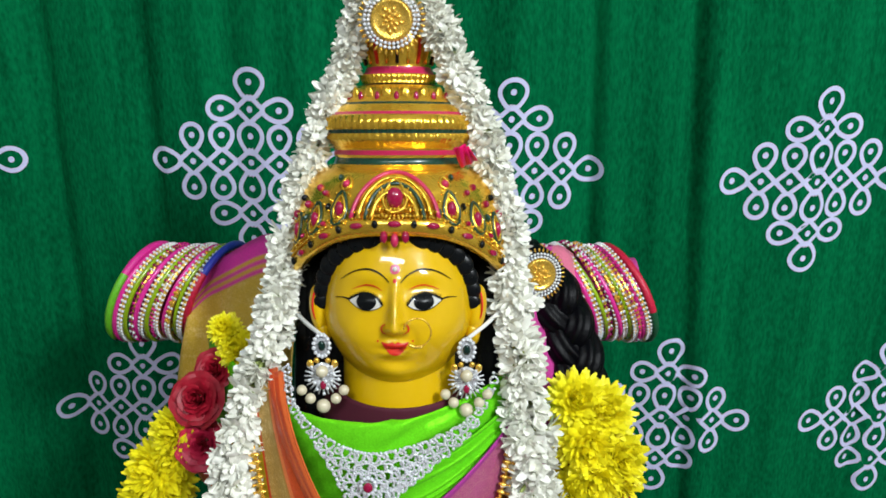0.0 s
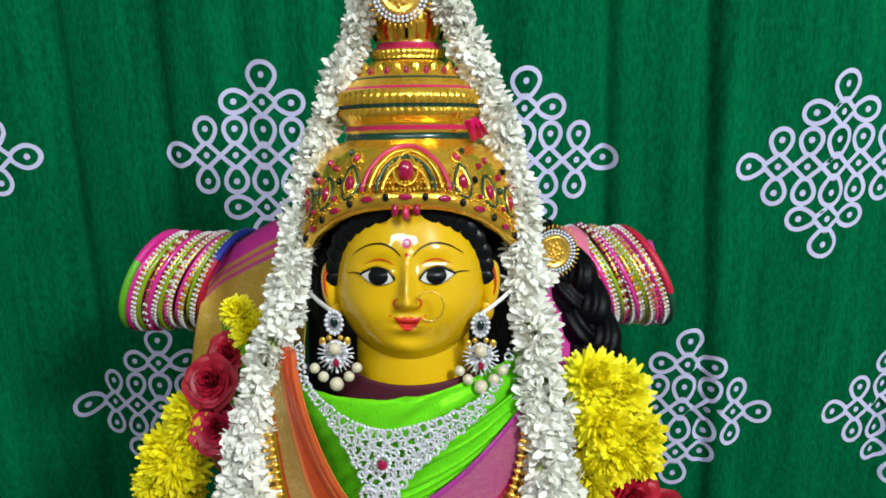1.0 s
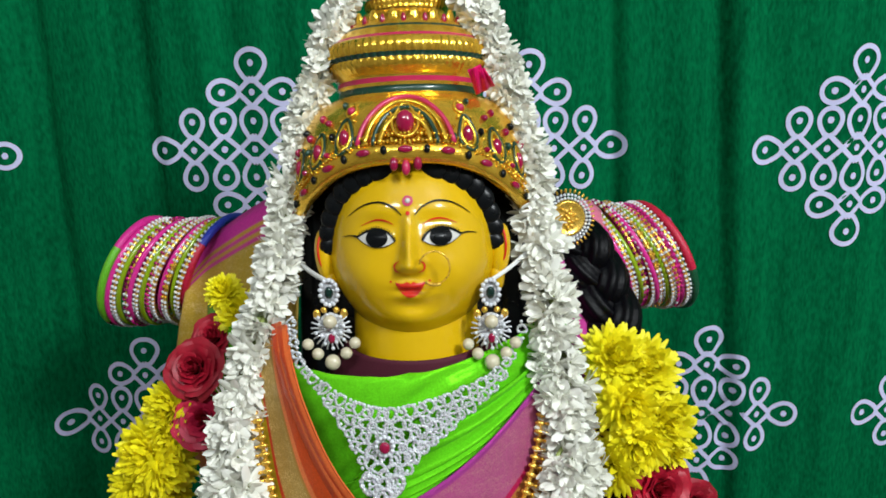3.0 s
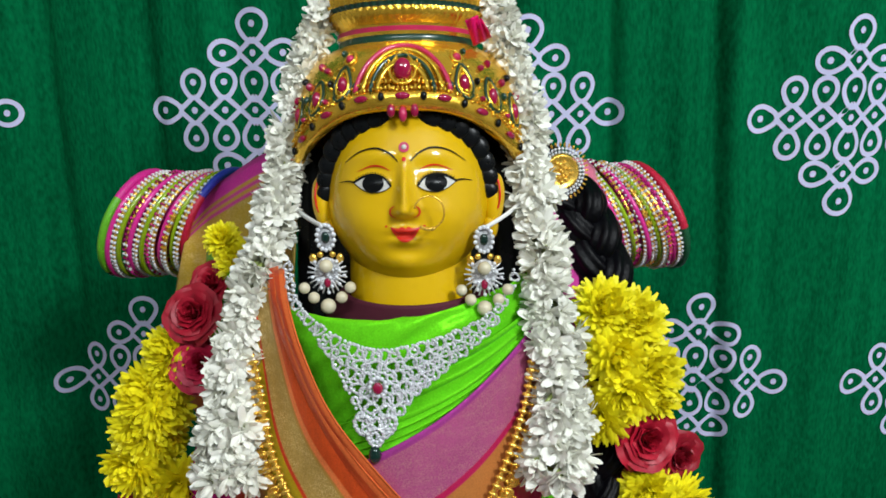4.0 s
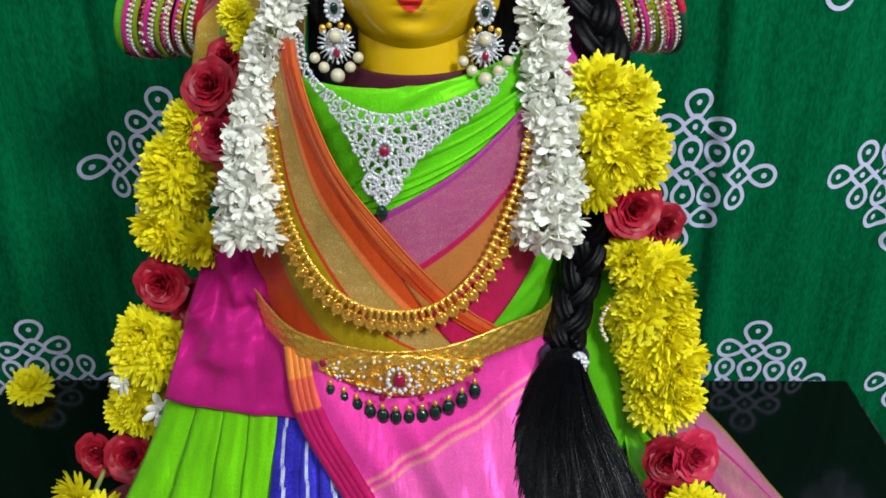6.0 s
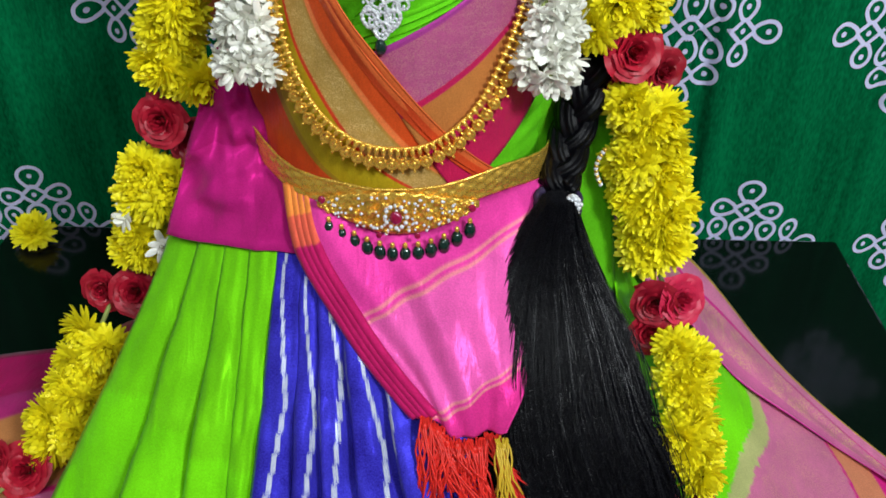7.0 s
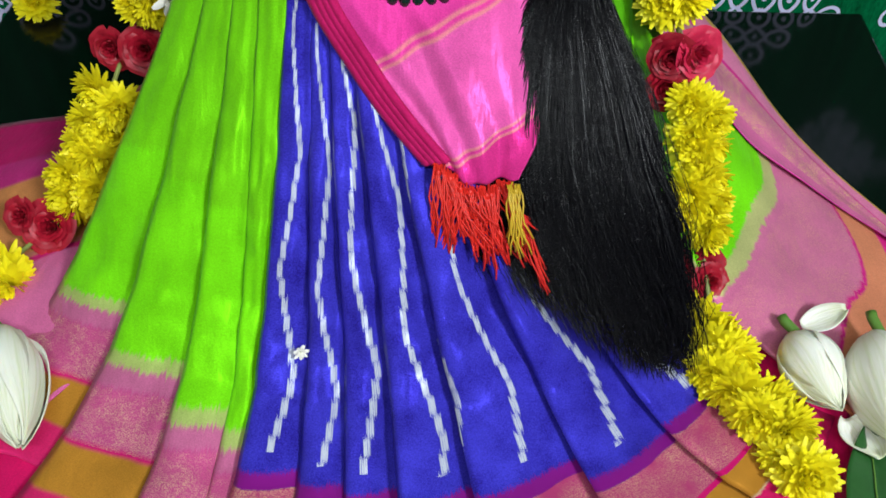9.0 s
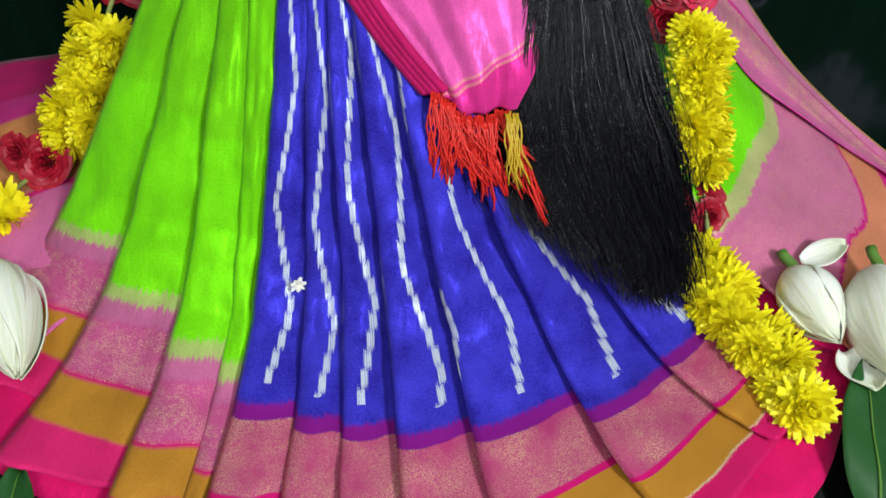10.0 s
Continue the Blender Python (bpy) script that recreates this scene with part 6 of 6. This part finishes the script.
SCROLLS = [scroll_mesh("scroll", 0), scroll_mesh("scroll", 1)]
r = random.Random(2)
cols = 33
for i in range(cols):
    s = (i + 0.5) / cols
    a, b = spline([(x, z, 0) for x, z in N_TOP], s), spline([(x, z, 0) for x, z in N_LOW], s)
    tall = (a - b).length
    n = max(1, int(tall / 0.0052))
    for j in range(n):
        q = a.lerp(b, (j + 0.5) / n)
        k = 0.46 if n < 2 else 0.54 if n < 4 else 0.60
        shared("scroll", SCROLLS[(i + j) % 2], neck, Matrix.Translation(on_chest(q.x, q.y)) @ Matrix.Rotation((s - 0.5) * -2.2 + (j % 2) * 1.6, 4, "Y") @ Matrix.Scale(k, 4))
for line, off in ((N_TOP, 0.0), (N_LOW, 0.0)):
    for i in range(64):
        p = spline([(x, z, 0) for x, z in line], (i + 0.5) / 64)
        shared("stone", B_STONE, neck, Matrix.Translation(on_chest(p.x, p.y)) @ Matrix.Scale(0.75, 4))
for k in range(3):
    shared("scroll", SCROLLS[0], neck, Matrix.Translation(on_chest(-0.0405 + 0.006 * (k - 1), 0.354 - 0.006 * (k == 1))) @ Matrix.Scale(0.9, 4))
bm = bmesh.new()
blob(bm, on_chest(-0.0385, 0.3735, 0.0165), 0.0026, 0.0016, 0.0030, None, 10, 6)
part("ruby", bm, M_RUBY, neck, "dark ruby stone")
for k in range(12):
    a = 6.2832 * k / 12
    shared("stone", B_STONE, neck, Matrix.Translation(on_chest(-0.0385 + 0.0038 * math.cos(a), 0.3735 + 0.0044 * math.sin(a), 0.015)))
bm = bmesh.new()
blob(bm, on_chest(-0.0412, 0.3395, 0.013), 0.0032, 0.0030, 0.0046, None, 10, 8)
part("drop", bm, M_EMERALD, neck, "dark green drop bead")

# long gold coin necklace
coins = thing("coin_necklace", "long gold necklace of beads and small coins", "necklace")
C_PATH = [(-0.103, 0.378), (-0.099, 0.355), (-0.094, 0.328), (-0.080, 0.301), (-0.058, 0.285), (-0.034, 0.281), (-0.013, 0.284), (0.009, 0.300), (0.024, 0.326), (0.034, 0.353), (0.038, 0.378)]
bm = bmesh.new()
blob(bm, (0, -0.0005, 0.001), 0.0016, 0.0016, 0.0030, None, 8, 6)
blob(bm, (0, -0.0008, -0.0030), 0.0010, 0.0011, 0.0014, None, 8, 5)
BEAD = mesh_of("bead", bm, [M_JEWEL_GOLD])
bm = bmesh.new()
lathe(bm, [(0.0, 0.0010), (0.0022, 0.0010), (0.0030, 0.0016), (0.0036, 0.0012), (0.0038, 0.0), (0.0036, -0.0005), (0.0, -0.0005)], 16, pose(0, 0, 0, 90))
blob(bm, (0, -0.001, 0), 0.0014, 0.0008, 0.0018, None, 8, 5)
blob(bm, (0, -0.0004, -0.0048), 0.0009, 0.0009, 0.0012, None, 6, 4)
COIN = mesh_of("coin", bm, [M_JEWEL_GOLD])
path3 = [(x, z, 0) for x, z in C_PATH]
samples = [spline(path3, i / 400) for i in range(401)]
dist = [0.0]
for a, b in zip(samples, samples[1:]):
    dist.append(dist[-1] + (b - a).length)


def along(d):
    for i in range(400):
        if dist[i + 1] >= d:
            return samples[i].lerp(samples[i + 1], (d - dist[i]) / max(dist[i + 1] - dist[i], 1e-9)), (samples[i + 1] - samples[i]).normalized()
    return samples[-1], (samples[-1] - samples[-2]).normalized()


for mesh, step, out, nm, lift, size in ((BEAD, 0.0040, 0.0, "bead", 0.0170, 0.9), (COIN, 0.0058, 0.0072, "coin", 0.0150, 1.0)):
    n = int(dist[-1] / step)
    for i in range(n):
        p, d = along((i + 0.5) * step)
        nx, nz = d.y, -d.x
        x, z = p.x + nx * out, p.y + nz * out
        tilt = math.atan2(nx, -nz)
        shared(nm, mesh, coins, Matrix.Translation(on_chest(x, z, lift)) @ Matrix.Rotation(-tilt, 4, "Y") @ Matrix.Scale(size, 4))
bm = bmesh.new()
tube(bm, [on_chest(p.x, p.y + 0.002, 0.0150) for p in samples[::5]], 0.0012, 6)
part("chain", bm, M_JEWEL_GOLD, coins)

# waist belt
belt = thing("waist_belt", "gold waist belt with a stone-set centre and green drops", "belt")
B_PATH = [(-0.137, 0.468, 0.272), (-0.130, 0.444, 0.264), (-0.098, 0.404, 0.254), (-0.058, 0.389, 0.2500), (-0.035, 0.386, 0.2500), (-0.007, 0.389, 0.252), (0.026, 0.405, 0.256), (0.050, 0.430, 0.252), (0.058, 0.460, 0.250)]
bm = bmesh.new()


def band(u, v):
    p = spline(B_PATH, u)
    return p + Vector((0, -0.0012 * math.sin(v * math.pi) - 0.0008 * (abs(v - 0.5) > 0.38) + 0.0007 * math.sin(u * 160) * math.sin(v * 20), (v - 0.5) * 0.0165 * (1 + 0.5 * abs(2 * u - 1) ** 4)))


sheet(bm, band, 160, 16)
part("band", bm, M_JEWEL_GOLD, belt, "embossed gold band", thick=0.001)


def on_belt(x, z, lift=0.004):
    p = min((spline(B_PATH, i / 200) for i in range(201)), key=lambda q: abs(q.x - x))
    return Vector((x, p.y - lift, z))


r = random.Random(6)
for k in range(150):
    x = -0.036 + 0.046 * (2 * r.random() - 1)
    dome_ = 1 - abs((x + 0.036) / 0.046) ** 1.6
    z = 0.2435 + (0.018 * dome_ + 0.004) * (r.random() * 1.15 - 0.55)
    q = on_belt(x, z, 0.0035 + 0.004 * dome_)
    if k % 3:
        shared("stone", B_STONE, belt, Matrix.Translation(q) @ Matrix.Scale(r.uniform(0.6, 0.95), 4))
    else:
        shared("gold_bead", B_GOLD, belt, Matrix.Translation(q) @ Matrix.Scale(r.uniform(1.0, 1.6), 4))
bm = bmesh.new()
for k in range(13):
    f = k / 12 * 2 - 1
    x, z = -0.036 + 0.040 * f, 0.2430 - 0.004 * (1 - f * f)
    c = on_belt(x, z, 0.0030)
    tube(bm, [c + Vector((0.0046 * math.cos(a), -0.0006, 0.0060 * math.sin(a) * (1.3 - abs(f)))) for a in (6.2832 * i / 16 for i in range(16))], 0.0009, 6, closed=True)
part("lattice", bm, M_JEWEL_GOLD, belt, "gold scrollwork")
bm = bmesh.new()
sheet(bm, lambda u, v: (lambda f: on_belt(-0.035 + 0.047 * f, 0.2445 + (v - 0.55) * (0.004 + 0.024 * (1 - abs(f) ** 1.7)), 0.0028 + 0.0015 * math.sin(u * 70) * math.sin(v * 25) + 0.001 * math.sin(v * math.pi)))(2 * u - 1), 60, 14)
part("centre_plate", bm, M_JEWEL_GOLD, belt, "embossed gold centre plate", thick=0.0008)
for dx, dz, k in ((0, 0, 1.0), (-0.043, 0.006, 0.6), (0.043, 0.002, 0.6), (-0.010, -0.012, 0.5), (0.012, -0.012, 0.5)):
    bm = bmesh.new()
    blob(bm, on_belt(-0.035 + dx, 0.2435 + dz, 0.0085), 0.0038 * k, 0.0022 * k, 0.0044 * k, None, 10, 6)
    part("ruby", bm, M_RUBY, belt, "dark ruby stone")
for k in range(12):
    a = 6.2832 * k / 12
    shared("stone", B_STONE, belt, Matrix.Translation(on_belt(-0.035 + 0.0062 * math.cos(a), 0.2435 + 0.0075 * math.sin(a), 0.0075)) @ Matrix.Scale(1.2, 4))
for k in range(12):
    f = k / 11 * 2 - 1
    x = -0.034 + 0.041 * f
    z = 0.2165 + 0.0125 * abs(f) ** 1.8
    c = on_belt(x, z, 0.0065)
    bm = bmesh.new()
    blob(bm, c, 0.0037, 0.0037, 0.0056, None, 10, 8, 0)
    d = part("green_drop", bm, M_EMERALD, belt, "dark green hanging bead")
    bm = bmesh.new()
    blob(bm, c + Vector((0, 0, -0.0066)), 0.0010, 0.0010, 0.0016, None, 6, 4)
    blob(bm, c + Vector((0, 0, 0.0066)), 0.0016, 0.0016, 0.0022, None, 6, 4)
    part("gold_cap", bm, M_JEWEL_GOLD, d, "gold cap")

# clip on the hair tie and a chain beside the plait
clip = thing("hair_clip", "white stone clip on the hair tie", "hair clip", at=(0.0665, 0.400, 0.2400))
for k in range(22):
    a = k * 2.4
    shared("stone", B_STONE, clip, Matrix.Translation((0.0016 * math.sqrt(k) * math.cos(a) * 0.7, -0.002 + 0.0003 * k ** 0.5, 0.0016 * math.sqrt(k) * math.sin(a))) @ Matrix.Scale(1.25, 4))
bm = bmesh.new()
blob(bm, (0, 0, 0), 0.0055, 0.002, 0.0080, None, 12, 8)
part("plate", bm, M_SILVER, clip)
chain = thing("stone_chain", "short gold and white stone chain beside the plait", "chain")
for k in range(14):
    f = k / 13
    p = Vector((0.0865 - 0.004 * math.sin(math.pi * f), 0.428, 0.262 - 0.024 * f))
    shared("stone" if k % 2 else "gold_bead", B_STONE if k % 2 else B_GOLD, chain, Matrix.Translation(p) @ Matrix.Scale(1.3, 4))


# ---------------------------------------------------------------- lotus buds and leaves on the table
def lotus(base, tip, wide, label, stem=0.02, open_=0.0, seed=0):
    """A bud of overlapping petals, its stalk at base, its point at tip."""
    r = random.Random(seed)
    base, tip = Vector(base), Vector(tip)
    L = (tip - base).length
    g = thing("lotus_bud", label, "lotus bud", "lotus buds")
    g.matrix_basis = facing(base, tip - base)
    for k in range(11):
        bm = bmesh.new()
        a0 = 2.39996 * k
        inner = 0.80 + 0.022 * k
        flare = open_ * (k > 4) * r.uniform(0.4, 1.3)

        def f(u, v, a0=a0, inner=inner, flare=flare, k=k):
            prof = math.sin(math.pi * (0.05 + 0.93 * v) ** 0.72) ** 0.85 * wide * inner
            span = 1.2 * math.sin(math.pi * min(1, 0.16 + 0.80 * v)) ** 0.7
            a = a0 + (u - 0.5) * 2 * span
            edge = abs(u - 0.5) * 2
            prof *= 1 + flare * v * 0.6 + 0.10 * edge ** 2
            return Vector((prof * math.cos(a), prof * math.sin(a), L * v * (0.93 + 0.006 * k) + 0.0006 * math.sin(u * 12 + k)))

        sheet(bm, f, 8, 12)
        part("petal", bm, M_LOTUS, g, thick=0.0006)
    bm = bmesh.new()
    tube(bm, [(0.002 * math.sin(i), 0.001 * i, -stem * i / 5 + 0.004) for i in range(6)], 0.0036, 10)
    part("stem", bm, M_STEM, g, "thick green stalk")
    return g


lotus((0.217, 0.294, 0.024), (0.231, 0.236, 0.030), 0.018, "white lotus bud with green stalk beside the yellow garland", 0.020, 0.3, 1)
lotus((0.270, 0.293, 0.026), (0.262, 0.205, 0.032), 0.024, "large white lotus bud with green stalk on the table", 0.024, 0.3, 2)
lotus((-0.308, 0.278, 0.022), (-0.260, 0.192, 0.026), 0.021, "white lotus bud lying beside the sari hem", 0.016, 0.4, 3)
for p, d, w, l in (((0.226, 0.306, 0.020), (0.5, 0.12, 0.15), 0.010, 0.030), ((0.240, 0.240, 0.014), (0.25, -1.0, 0.1), 0.014, 0.034)):
    bm = bmesh.new()
    sheet(bm, lambda u, v: Vector(((u - 0.5) * 2 * w * math.sin(math.pi * (0.08 + 0.88 * v)) ** 0.7, 0.35 * w * ((u - 0.5) * 2) ** 2 + 0.15 * l * v * v, l * v)), 8, 10)
    ob = finish("lotus_petal", bm, M_LOTUS, thick=0.0006)
    ob.matrix_world = facing(p, d)
    tagged(ob, "loose white lotus petal lying by the buds", "petal", "loose petals")


def leaf(p, yaw, length, wide, label, pitch=4):
    g = thing("mango_leaf", label, "leaf", "mango leaves")
    g.matrix_basis = pose(*p, pitch, 0, yaw)
    bm = bmesh.new()
    sheet(bm, lambda u, v: Vector(((u - 0.5) * 2 * wide * math.sin(math.pi * (0.03 + 0.94 * v)) ** 0.8, length * v, 0.25 * wide * abs(u - 0.5) * 2 + 0.0015 * math.sin(v * 14 + u * 5) + 0.006 * math.sin(v * 3))), 10, 26)
    part("blade", bm, M_LEAF, g, thick=0.0005)
    bm = bmesh.new()
    tube(bm, [(0, length * i / 12, 0.0012 + 0.006 * math.sin(3 * i / 12) + 0.0015 * math.sin(14 * i / 12 + 2.5)) for i in range(13)], lambda t: 0.0011 - 0.0008 * t, 6)
    part("midrib", bm, M_STEM, g, "pale green midrib")
    return g


leaf((0.232, 0.112, 0.006), -8, 0.120, 0.020, "dark green mango leaf on the black table")
leaf((0.262, 0.150, 0.005), -30, 0.110, 0.019, "dark green mango leaf on the black table")
leaf((0.205, 0.085, 0.005), -50, 0.110, 0.018, "dark green mango leaf on the black table")
leaf((-0.228, 0.035, 0.002), 10, 0.110, 0.019, "dark green mango leaf under the sari hem")
leaf((-0.250, 0.040, 0.003), 24, 0.105, 0.018, "dark green mango leaf under the sari hem")
leaf((-0.330, 0.262, 0.010), 15, 0.05, 0.014, "green leaf beside the lotus bud")
